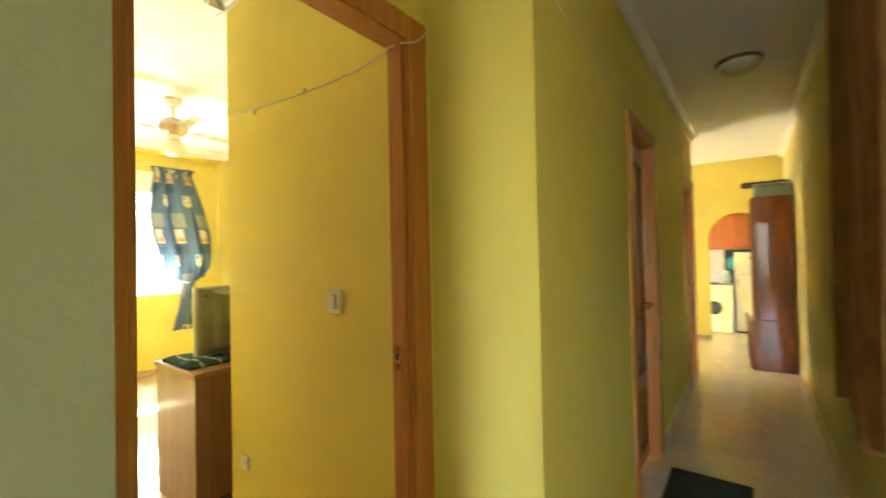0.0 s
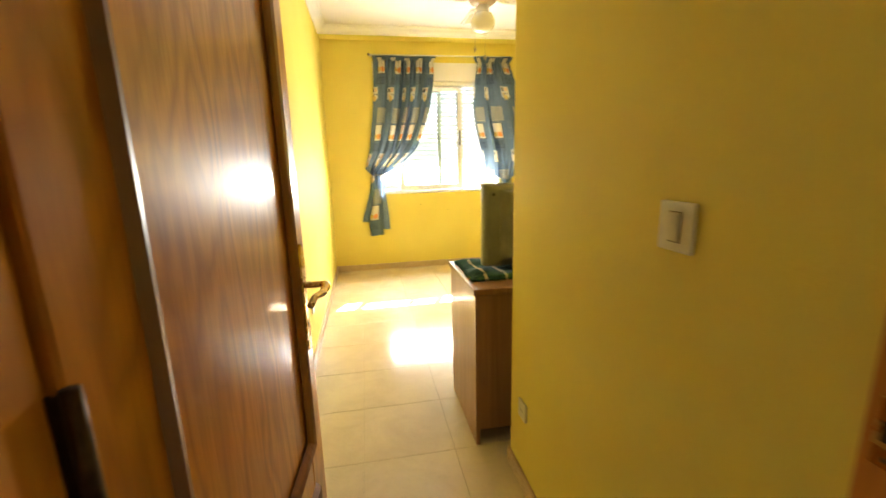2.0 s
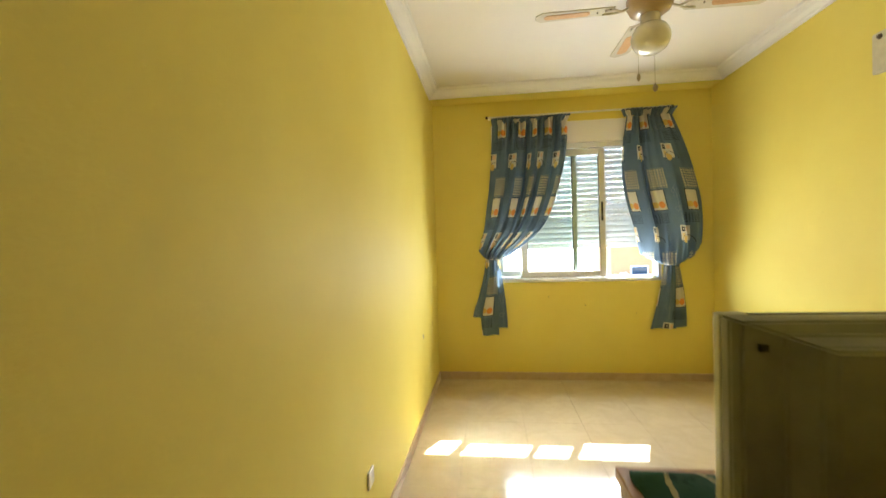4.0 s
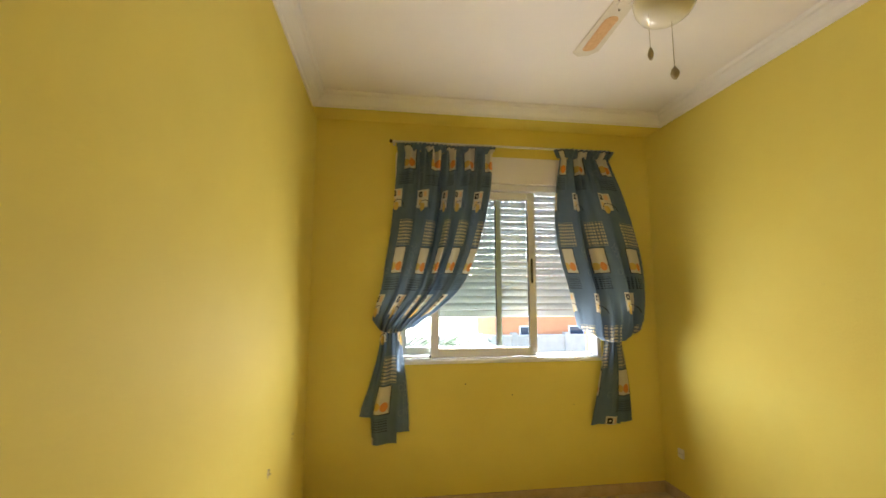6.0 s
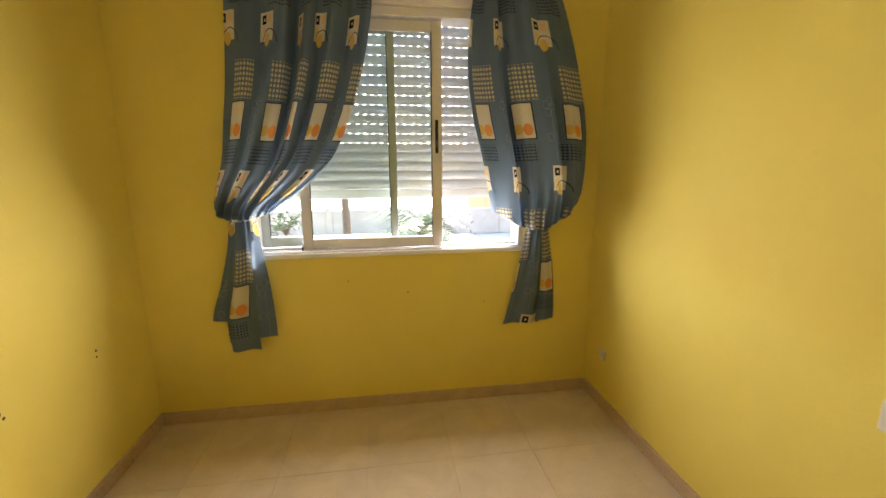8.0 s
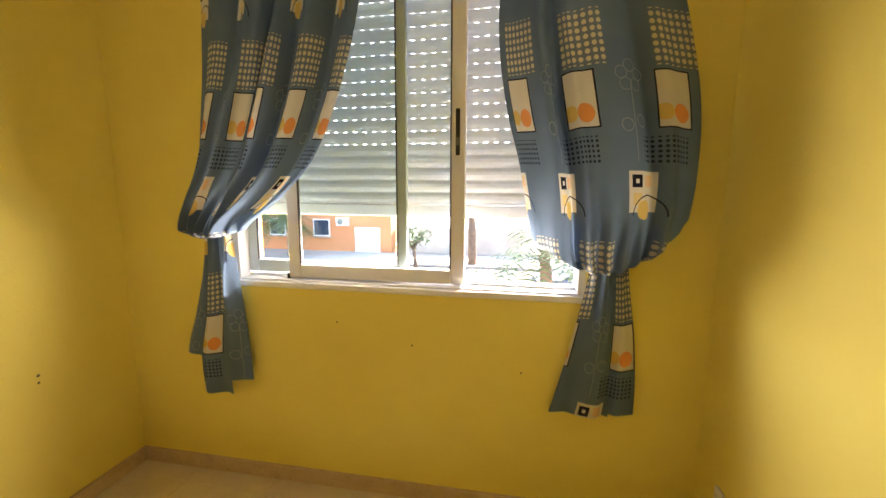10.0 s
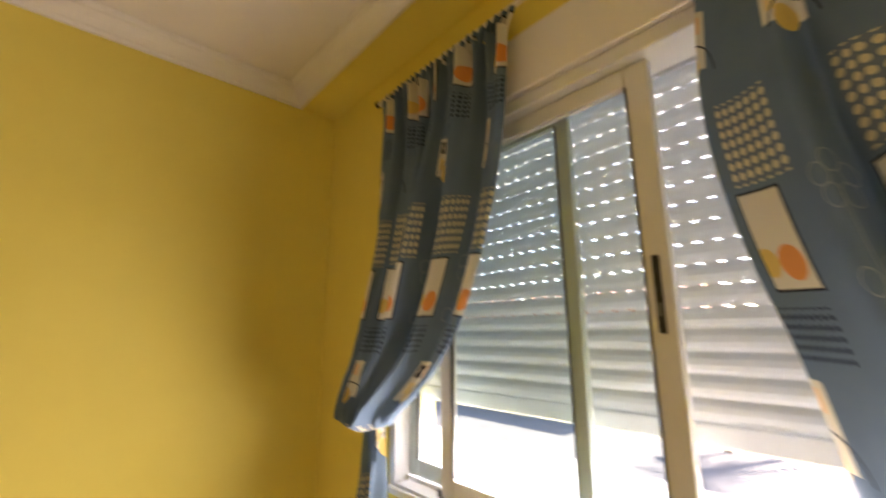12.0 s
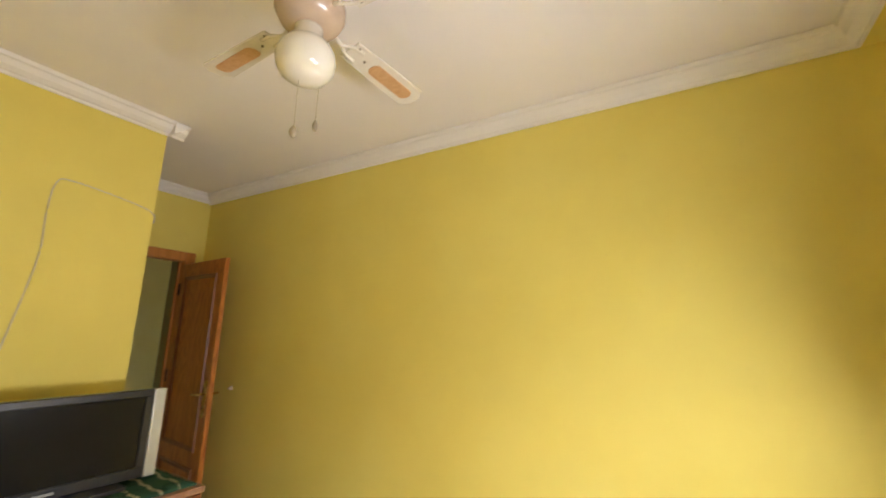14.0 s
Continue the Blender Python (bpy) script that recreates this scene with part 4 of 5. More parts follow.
def draped(x0, x1, y0, y1, z, lump, seed, over=()):
    """A cloth that lies in soft waves on a top; over: how far it hangs beyond x0."""
    nx, ny = 40, 30
    bm = bmesh.new()
    top, low = [], []
    for i in range(nx + 1):
        rt, rl = [], []
        for j in range(ny + 1):
            u, w = i / nx, j / ny
            x, y = x0 + (x1 - x0) * u, y0 + (y1 - y0) * w
            x += 0.012 * noise.noise(Vector((w * 5, seed, 0)))
            y += 0.014 * noise.noise(Vector((u * 5, seed, 3)))
            h = lump * (0.45 + 0.55 * noise.noise(Vector((u * 4.5, w * 3.5, seed)))) + 0.010
            edge = min(u, 1 - u, w, 1 - w)
            h *= min(1.0, 0.35 + edge * 9)
            h = max(h, 0.005)
            rt.append(bm.verts.new((x, y, z + h)))
            rl.append(bm.verts.new((x, y, z + 0.0008)))
        top.append(rt)
        low.append(rl)
    for i in range(nx):
        for j in range(ny):
            f = bm.faces.new((top[i][j], top[i + 1][j], top[i + 1][j + 1], top[i][j + 1]))
            f.smooth = True
            bm.faces.new((low[i][j], low[i][j + 1], low[i + 1][j + 1], low[i + 1][j]))
    rim = [(i, 0) for i in range(nx)] + [(nx, j) for j in range(ny)] + [(i, ny) for i in range(nx, 0, -1)] + [(0, j) for j in range(ny, 0, -1)]
    for a, b in zip(rim, rim[1:] + rim[:1]):
        bm.faces.new((low[a[0]][a[1]], low[b[0]][b[1]], top[b[0]][b[1]], top[a[0]][a[1]]))
    bmesh.ops.recalc_face_normals(bm, faces=bm.faces[:])
    return bm


towel = part("towel", draped(0.945, 1.60, 2.50, 2.885, CTOP, 0.022, 4.0), TOWEL)
tagged(towel, "crumpled green towel with pale stripes on the cabinet", "towel")
rag = part("cloth", draped(1.62, 1.94, 2.58, 2.88, CTOP, 0.03, 9.0), BLUE_RAG)
tagged(rag, "folded dark blue cloth on the cabinet", "cloth")

tv = thing("television", (1.45, 2.62, CTOP + 0.03), "grey flat television with silver side strips standing on a towel", "television")
TX0, TX1, TZ0, TZ1, TY = 1.034, 1.855, 0.790, 1.180, 2.655


def tv_back():
    """The back shell: a rim that steps up to a rounded hump."""
    bm = bmesh.new()
    rows = []
    for s, d in ((0.0, 0.0), (0.0, 0.030), (0.012, 0.046), (0.075, 0.054), (0.105, 0.088), (0.125, 0.094)):
        a, b, c, e = TX0 + s, TX1 - s, TZ0 + s * 0.45, TZ1 - s * 0.35
        rows.append([bm.verts.new((x, TY - d, z)) for x, z in ((a, c), (b, c), (b, e), (a, e))])
    for p, q in zip(rows, rows[1:]):
        for k in range(4):
            bm.faces.new((p[k], p[(k + 1) % 4], q[(k + 1) % 4], q[k]))
    bm.faces.new(rows[-1])
    bm.faces.new(rows[0][::-1])
    bmesh.ops.recalc_face_normals(bm, faces=bm.faces[:])
    bmesh.ops.bevel(bm, geom=[e for e in bm.edges if e.calc_length() > 0.02], offset=0.004, segments=2, affect="EDGES")
    return bm


part("back_shell", tv_back(), TV_GREY, tv, "grey moulded back shell")
part("bezel", bm_join(bm_box(TX0 + 0.052, TX1 - 0.052, TY + 0.001, TY + 0.020, TZ1 - 0.030, TZ1, 0.003), bm_box(TX0 + 0.052, TX1 - 0.052, TY + 0.001, TY + 0.020, TZ0, TZ0 + 0.045, 0.003), bm_box(TX0 + 0.052, TX0 + 0.085, TY + 0.001, TY + 0.020, TZ0 + 0.045, TZ1 - 0.030, 0.002), bm_box(TX1 - 0.085, TX1 - 0.052, TY + 0.001, TY + 0.020, TZ0 + 0.045, TZ1 - 0.030, 0.002)), BLACK, tv, "black screen frame")
part("screen", bm_box(TX0 + 0.083, TX1 - 0.083, TY + 0.001, TY + 0.012, TZ0 + 0.043, TZ1 - 0.028), TV_SCREEN, tv, "dark switched-off screen")
for a, b in ((TX0, TX0 + 0.050), (TX1 - 0.050, TX1)):
    part("speaker_strip", bm_box(a, b, TY + 0.001, TY + 0.024, TZ0 - 0.002, TZ1 + 0.002, 0.005, 2), TV_SILVER, tv, "silver side strip")
part("badge", bm_box(1.405, 1.475, TY + 0.020, TY + 0.0215, TZ0 + 0.016, TZ0 + 0.026), TV_SILVER, tv)
part("screw_hole", bm_box(TX0 + 0.035, TX0 + 0.047, TY - 0.0575, TY - 0.050, TZ1 - 0.052, TZ1 - 0.040), BLACK, tv)
part("stand_neck", bm_box(1.39, 1.50, TY - 0.05, TY - 0.005, CTOP + 0.030, TZ0 + 0.02, 0.004), BLACK, tv)
part("stand_foot", bm_box(1.18, 1.70, TY - 0.11, TY + 0.10, CTOP + 0.016, CTOP + 0.034, 0.005, 2), BLACK, tv, "black stand foot")

# ---------------------------------------------------------------- switches, sockets, cables
def wall_plate(name, at, turn, w, h, label, category, kind):
    """A plate on a wall, drawn on the plane y = 0 facing -y and then turned; kind: switch, socket, double or box."""
    t = thing(name, at, label, category)
    t.matrix_world = Matrix.Identity(4)
    t.location = (0, 0, 0)
    if kind == "box":
        part("housing", bm_box(-w / 2, w / 2, -0.030, 0, -h / 2, h / 2, 0.005, 2), IVORY, t)
        part("cover", bm_box(-w / 2 + 0.012, w / 2 - 0.012, -0.036, -0.030, -h / 2 + 0.01, h / 2 - 0.045, 0.002), IVORY, t)
        part("dial", bm_moved(bm_lathe([(0.013, 0), (0.011, 0.008)], 18), Matrix.Translation((-0.01, -0.030, h / 2 - 0.025)) @ pose(0, 0, 0, 90, 0, 0)), BRONZE, t)
    else:
        part("frame", bm_box(-w / 2, w / 2, -0.010, 0, -h / 2, h / 2, 0.004, 2), WHITE_PLASTIC, t)
        spots = [-w / 4, w / 4] if kind == "double" else [0.0]
        for k, cx in enumerate(spots):
            if kind == "switch" or (kind == "double" and k == 1):
                # Dark sheet that paints in the shade of the gap round the rocker.
                part("rocker_gap", bm_box(cx - 0.0275 if kind == "double" else cx - 0.0148, cx + 0.0275 if kind == "double" else cx + 0.0148, -0.0106, -0.0095, -0.0278, 0.0278), BRONZE, t)
            if kind == "switch" or (kind == "double" and k == 1):
                part("rocker", bm_moved(bm_box(cx - 0.013 if kind == "switch" else cx - 0.026, cx + 0.013 if kind == "switch" else cx + 0.026, -0.004, 0.004, -0.026, 0.026, 0.002), Matrix.Translation((0, -0.0115, 0)) @ pose(0, 0, 0, 4, 0, 0)), WHITE_PLASTIC, t)
            else:
                well = part("socket_well", bm_moved(bm_lathe([(0.0205, 0), (0.0205, 0.0025), (0.018, 0.0005)], 22), Matrix.Translation((cx, -0.008, 0)) @ pose(0, 0, 0, 90, 0, 0)), IVORY, t)
                for dx in (-0.0095, 0.0095):
                    part("pin_hole", bm_moved(bm_lathe([(0.003, 0), (0.003, 0.0012)], 10), Matrix.Translation((cx + dx, -0.0095, 0)) @ pose(0, 0, 0, 90, 0, 0)), BLACK, well)
    t.matrix_world = Matrix.Translation(at) @ pose(0, 0, 0, 0, 0, turn)
    return t


wall_plate("light_switch", (XS, 1.423, 1.163), -90, 0.082, 0.090, "white light switch on the yellow wall", "light switch", "switch")
wall_plate("socket", (XS, 2.131, 0.339), -90, 0.070, 0.072, "white wall socket near the floor behind the door", "socket", "socket")
wall_plate("socket", (X0, 3.507, 0.352), 90, 0.070, 0.072, "white wall socket low on the long wall", "socket", "socket")
wall_plate("aerial_socket", (X1, 5.595, 0.322), -90, 0.052, 0.060, "small white aerial socket in the corner", "socket", "socket")
wall_plate("double_socket", (X1, 4.215, 0.775), -90, 0.155, 0.080, "white double plate with a socket and a switch", "socket", "double")
wall_plate("thermostat", (X1, 4.150, 2.205), -90, 0.110, 0.200, "old ivory plastic box high on the wall", "wall box", "box")

bumper = part("wall_bumper", bm_moved(bm_lathe([(0.016, 0), (0.016, 0.010), (0.012, 0.022), (0.006, 0.026)], 18), Matrix.Translation((X0, 1.762, 1.013)) @ pose(0, 0, 0, 0, 90, 0)), IVORY)
tagged(bumper, "small ivory door bumper on the wall", "door stop")
for y, z, r in ((5.385, 0.628, 0.006), (5.383, 0.600, 0.005), (4.915, 0.620, 0.009), (4.93, 0.600, 0.006)):
    plug = part("screw_hole", bm_moved(bm_lathe([(r, 0), (r * 0.8, 0.002)], 12), Matrix.Translation((X0, y, z)) @ pose(0, 0, 0, 0, 90, 0)), BRONZE)
    tagged(plug, "dark old screw hole in the yellow wall", "screw hole", "screw holes")
chip = part("wall_chip", bm_moved(bm_lathe([(0.020, 0), (0.012, 0.002)], 7), Matrix.Translation((X0, 4.905, 0.612)) @ pose(0, 0, 0, 0, 90, 0) @ Matrix.Diagonal((1, 0.6, 1, 1))), GROUT)
tagged(chip, "chipped paint round an old fixing on the wall", "wall mark")
for x, z in ((1.48, 0.70), (1.93, 0.62), (1.15, 0.78)):
    sp = part("nail_hole", bm_moved(bm_lathe([(0.004, 0), (0.003, 0.0012)], 8), Matrix.Translation((x, YW, z)) @ pose(0, 0, 0, 90, 0, 0)), BRONZE)
    tagged(sp, "tiny nail hole under the window", "nail hole", "nail holes")

cable = thing("cable", (XS, 1.7, 2.04), "thin white cable that runs loosely along the walls", "cable")
hall_run = smooth_path([(1.145, 1.009, 2.140), (1.085, 0.992, 2.075), (1.035, 0.990, 2.040), (1.020, 1.030, 2.044), (1.020, 1.09, 2.046), (1.041, 1.13, 2.046), (XS - 0.004, 1.381, 2.030), (XS - 0.004, 1.769, 2.042), (XS - 0.004, 2.20, 2.068), (XS - 0.004, YS + 0.004, 2.085), (XS + 0.02, YS + 0.005, 2.135), (1.20, YS + 0.005, 2.168), (1.44, YS + 0.005, 2.200), (1.50, YS + 0.005, 2.170), (1.512, YS + 0.005, 2.010), (1.505, YS + 0.005, 1.810), (1.535, YS + 0.005, 1.56), (1.565, YS + 0.005, 1.36), (1.60, YS + 0.006, 1.10), (1.58, YS + 0.05, 0.95)], 6)
part("wire", bm_tube(hall_run, 0.0032, 8), CABLE, cable)
part("wire", bm_tube([(1.31, 0.607, 2.17), (1.55, 0.607, 2.135), (1.77, 0.607, 2.11), (2.05, 0.607, 2.088), (2.32, 0.607, 2.074)], 0.0025, 8), CABLE, cable)
for y in (1.60, 2.00):
    part("clip", bm_box(XS - 0.009, XS, y - 0.004, y + 0.004, 2.030, 2.052, 0.001), WHITE_PLASTIC, cable)

# ---------------------------------------------------------------- hall and corridor
lamp = thing("ceiling_lamp", (3.46, 0.14, HALL_CEIL), "round flush ceiling lamp with a beige glass bowl, unlit", "ceiling lamp")
part("base", bm_lathe([(0.135, HALL_CEIL), (0.135, HALL_CEIL - 0.018), (0.125, HALL_CEIL - 0.022)], 32, (3.46, 0.14, 0)), BRONZE, lamp)
part("bowl", bm_lathe([(0.125, HALL_CEIL - 0.020), (0.120, HALL_CEIL - 0.045), (0.095, HALL_CEIL - 0.072), (0.050, HALL_CEIL - 0.088), (0.010, HALL_CEIL - 0.092)], 32, (3.46, 0.14, 0)), IVORY, lamp, "beige glass bowl")

mat = thing("door_mat", (2.67, 0.33, 0), "dark green pile mat on the polished floor", "mat")
part("mat_body", bm_box(2.48, 2.86, 0.13, 0.53, 0.0006, 0.012, 0.004, 2), MAT_CLOTH, mat)
for a in (2.472, 2.86):
    part("border", bm_box(a, a + 0.008, 0.13, 0.53, 0.0006, 0.009), BLACK, mat)

door_curtain = thing("door_curtain", (2.1, -0.23, 0.7), "heavy brown curtain drawn aside in the corridor", "curtain")


def heavy_drape():
    bm = bmesh.new()
    grid = []
    for i in range(61):
        z = 2.46 - (2.46 - 0.70) * i / 60
        row = []
        for j in range(71):
            s = j / 70
            low = 0.05 * max(0.0, (1.25 - z) / 0.55) ** 1.5
            x = (2.44 - low * (1.2 - s * 0.4)) - s * (0.86 - low * 0.9)
            y = -0.205 + 0.042 * math.sin(2 * math.pi * 7 * s + 1.2 * z) + 0.008 * math.sin(31 * s + 3 * z)
            zz = z + (0.05 * math.sin(9 * s) if z < 0.8 else 0)
            row.append(bm.verts.new((x, y, zz)))
        grid.append(row)
    for a, b in zip(grid, grid[1:]):
        for j in range(70):
            bm.faces.new((a[j], a[j + 1], b[j + 1], b[j])).smooth = True
    return bm


part("drape", heavy_drape(), BROWN_CLOTH, door_curtain)
part("rail", bm_tube([(1.52, -0.235, 2.47), (2.52, -0.235, 2.47)], 0.011, 10), BRASS, door_curtain)
for x in (1.56, 2.48):
    part("bracket", bm_box(x - 0.01, x + 0.01, -0.281, -0.235, 2.46, 2.48), BRASS, door_curtain)

tall = thing("tall_cabinet", (5.9, -0.07, 0), "tall orange-brown wooden cabinet in two stacked parts", "cabinet")
for a, b, c in ((0.0, 0.552, 0.115), (0.556, 1.905, 0.085)):
    body = part("body", bm_box(5.70, 6.20, -0.262, c, a, b, 0.004), ORANGE_WOOD, tall)
    for p, q in ((5.702, 5.948), (5.952, 6.198)):
        dd = part("cabinet_door", bm_box(p, q, c + 0.001, c + 0.018, a + 0.02, b - 0.02, 0.003), ORANGE_WOOD, body)
        part("knob", bm_moved(bm_lathe([(0.006, 0), (0.012, 0.012), (0.008, 0.02)], 12), Matrix.Translation(((p + q) / 2, c + 0.018, (a + b) / 2)) @ pose(0, 0, 0, -90, 0, 0)), BRASS, dd)
crate = thing("storage_box", (5.9, -0.08, 1.906), "pale blue plastic storage box on the tall cabinet", "box")
part("tub", bm_box(5.72, 6.10, -0.250, 0.06, 1.906, 2.03, 0.015, 2), BOX_PLASTIC, crate)
part("lid", bm_box(5.71, 6.11, -0.256, 0.068, 2.031, 2.052, 0.006, 2), WHITE_PLASTIC, crate)
bag = part("folded_bag", draped(5.70, 6.10, -0.24, 0.17, 2.053, 0.045, 14.0), BLACK)
tagged(bag, "folded black bag lying on the storage box", "bag")
stool = thing("folding_chair", (6.35, 0.18, 0), "dark folded chair beside the tall cabinet", "chair")
for x in (6.26, 6.42):
    part("leg", bm_tube([(x, 0.13, 0.0), (x + 0.02, 0.16, 0.54)], 0.012, 8), DARK_WOOD, stool)
for z in (0.15, 0.35, 0.50):
    part("rung", bm_tube([(6.26, 0.135 + z * 0.05, z), (6.43, 0.135 + z * 0.05, z)], 0.010, 8), DARK_WOOD, stool)

# kitchen behind the arch
washer = thing("washing_machine", (8.2, 0.50, 0), "white front-loading washing machine seen through the arch", "washing machine")
part("body", bm_box(7.92, 8.50, 0.345, 0.80, 0.012, 0.765, 0.01, 2), APPLIANCE, washer)
part("control_panel", bm_box(7.912, 7.921, 0.355, 0.79, 0.665, 0.755, 0.003), WHITE_PLASTIC, washer)
part("dial", bm_moved(bm_lathe([(0.024, 0), (0.02, 0.02)], 18), Matrix.Translation((7.912, 0.42, 0.71)) @ pose(0, 0, 0, 0, -90, 0)), TV_SILVER, washer)
port = part("door_ring", bm_moved(bm_lathe([(0.150, 0), (0.150, 0.02), (0.115, 0.028), (0.108, 0.012)], 36), Matrix.Translation((7.921, 0.585, 0.40)) @ pose(0, 0, 0, 0, -90, 0)), WHITE_PLASTIC, washer)
part("door_glass", bm_moved(bm_lathe([(0.108, 0.008), (0.10, 0.020), (0.06, 0.030)], 30), Matrix.Translation((7.921, 0.585, 0.40)) @ pose(0, 0, 0, 0, -90, 0)), DARK_GLASS, port, "dark round door glass")
for a, b in ((7.95, 0.38), (7.95, 0.76), (8.46, 0.38), (8.46, 0.76)):
    part("foot", bm_lathe([(0.02, 0.0), (0.02, 0.012)], 12, (a, b, 0)), BLACK, washer)
fridge = thing("refrigerator", (8.3, 0.02, 0), "white two-door refrigerator in the kitchen", "refrigerator")
part("body", bm_box(8.06, 8.66, -0.27, 0.315, 0.03, 1.285, 0.01, 2), APPLIANCE, fridge)
part("plinth", bm_box(8.08, 8.64, -0.26, 0.305, 0.0, 0.03), BLACK, fridge)
for a, b in ((0.05, 0.930), (0.942, 1.280)):
    fd = part("fridge_door", bm_box(8.005, 8.058, -0.268, 0.313, a, b, 0.012, 2), APPLIANCE, fridge)
    part("grip", bm_box(7.994, 8.004, 0.26, 0.29, b - 0.20 if b < 1 else a + 0.03, b - 0.04 if b < 1 else a + 0.19, 0.003), TV_SILVER, fd)
for k, (a, b) in enumerate(((-0.26, 0.13), (0.134, 0.52), (0.524, 0.91))):
    wc = thing("wall_cabinet", (8.55, (a + b) / 2, 1.5), "orange wooden kitchen wall cabinet", "cabinet", "kitchen wall cabinets")
    part("carcass", bm_box(8.43, 8.748, a, b, 1.335, 2.10, 0.003), ORANGE_WOOD, wc)
    kd = part("cabinet_door", bm_box(8.410, 8.428, a + 0.003, b - 0.003, 1.338, 2.097, 0.004), ORANGE_WOOD, wc)
    part("knob", bm_moved(bm_lathe([(0.006, 0), (0.012, 0.012), (0.008, 0.02)], 12), Matrix.Translation((8.410, b - 0.05, 1.42)) @ pose(0, 0, 0, 0, -90, 0)), BRASS, kd)
counter = thing("counter", (8.45, 1.4, 0), "white kitchen counter with a pale worktop", "counter")
part("worktop", bm_box(8.12, 8.748, 0.82, 2.2, 0.80, 0.835, 0.005), WALL_TILE, counter)
part("base", bm_box(8.18, 8.748, 0.83, 2.2, 0.0, 0.80), ORANGE_WOOD, counter)
oven = thing("microwave", (8.3, 0.15, 1.287), "black microwave oven on the refrigerator", "microwave")
part("body", bm_box(8.12, 8.40, -0.18, 0.30, 1.288, 1.332, 0.004), TV_GREY, oven)
part("front", bm_box(8.112, 8.119, -0.175, 0.295, 1.29, 1.33, 0.002), DARK_GLASS, oven)
hood = thing("dark_panel", (8.70, 0.42, 1.0), "dark glass splash panel behind the appliances", "panel")
part("panel", bm_box(8.725, 8.748, 0.20, 0.47, 0.80, 1.332, 0.003), DARK_GLASS, hood)
jug = thing("jug", (8.05, 0.50, 0.766), "clear pale jug standing on the washing machine", "jug")
part("body", bm_lathe([(0.045, 0.0), (0.055, 0.02), (0.058, 0.10), (0.045, 0.17), (0.030, 0.20)], 20, (8.05, 0.42, 0.766)), BOX_PLASTIC, jug)
part("cap", bm_lathe([(0.031, 0.20), (0.031, 0.225)], 16, (8.05, 0.42, 0.766)), WHITE_PLASTIC, jug)
tray = thing("tray", (8.1, 0.62, 0.766), "small dark tray on the washing machine", "tray")
part("dish", bm_box(8.0, 8.22, 0.53, 0.74, 0.766, 0.785, 0.006), DARK_WOOD, tray)
part("rim", bm_box(7.995, 8.225, 0.525, 0.745, 0.786, 0.792, 0.002), DARK_WOOD, tray)
bottle = thing("teal_bottle", (8.5, 0.36, 0.766), "teal plastic bottle behind the washing machine", "bottle")
part("body", bm_lathe([(0.055, 0.30), (0.075, 0.32), (0.075, 0.46), (0.03, 0.52)], 20, (8.45, 0.345, 0.70)), TEAL, bottle)
part("stand", bm_lathe([(0.05, 0.066), (0.05, 0.30)], 16, (8.45, 0.345, 0.70)), DARK_GLASS, bottle)

# ---------------------------------------------------------------- street below the window
box_wall("ground", PAVE, (-400, 400, 6.03, 800, -3.2, -3.0))
structure("road", bm_box(-200, 200, 19.0, 26.0, -3.0, -2.995), ASPHALT)
structure("kerb", bm_box(-200, 200, 26.0, 26.25, -3.0, -2.86, 0.02), STONE_WALL)
structure("pavement", bm_box(-200, 200, 26.25, 29.5, -3.0, -2.87), PAVE)


def house(x0, x1, y0, y1, h, label, garage):
    hs = thing("house", ((x0 + x1) / 2, y0, -2.87), label, "house", "houses across the street")
    part("wall", bm_box(x0, x1, y0, y1, -2.99, -2.87 + h), ORANGE_WALL, hs)
    part("roof", bm_sweep([(0, 0), (y1 - y0 + 1, 0), ((y1 - y0 + 1) / 2, 1.6)], (x0 - 0.4, y0 - 0.5, -2.87 + h), (x1 + 0.4, y0 - 0.5, -2.87 + h), (0, 1, 0)), ROOF_TILE, hs)
    n = int((x1 - x0) / 3.2)
    for k in range(n):
        cx = x0 + (k + 0.5) * (x1 - x0) / n
        if k == garage:
            part("garage_door", bm_box(cx - 0.85, cx + 0.85, y0 - 0.06, y0 - 0.001, -2.87, -1.25, 0.01), CAR_WHITE, hs, "white garage door")
            continue
        for zz in (-1.9, 1.0):
            if zz + 1.2 > h - 2.87:
                continue
            w = part("window", bm_box(cx - 0.6, cx + 0.6, y0 - 0.05, y0 - 0.001, zz, zz + 1.15, 0.01), CAR_WHITE, hs)
            part("pane", bm_box(cx - 0.52, cx + 0.52, y0 - 0.058, y0 - 0.051, zz + 0.08, zz + 1.07), DARK_GLASS, w)
            part("sill", bm_box(cx - 0.7, cx + 0.7, y0 - 0.16, y0 - 0.0505, zz - 0.08, zz - 0.01, 0.01), STONE_WALL, w)


house(-19.0, -6.2, 29.5, 38.0, 5.6, "orange rendered house with white garage door", 3)
house(-36.0, -21.0, 29.5, 38.0, 5.6, "orange rendered house down the street", 1)
house(9.0, 24.0, 32.0, 40.0, 5.6, "orange rendered house behind the stone wall", 2)
sw = thing("garden_wall", (0, 31, -2.87), "long pale stone garden wall", "wall")
part("wall", bm_box(-6.1, 40, 30.4, 30.7, -2.99, -1.35, 0.02), STONE_WALL, sw)
part("coping", bm_box(-6.1, 40, 30.34, 30.76, -1.349, -1.25, 0.02), PAVE, sw)
for k in range(12):
    part("pier", bm_box(-6.0 + k * 3.8, -5.6 + k * 3.8, 30.30, 30.80, -2.99, -1.10, 0.02), STONE_WALL, sw)


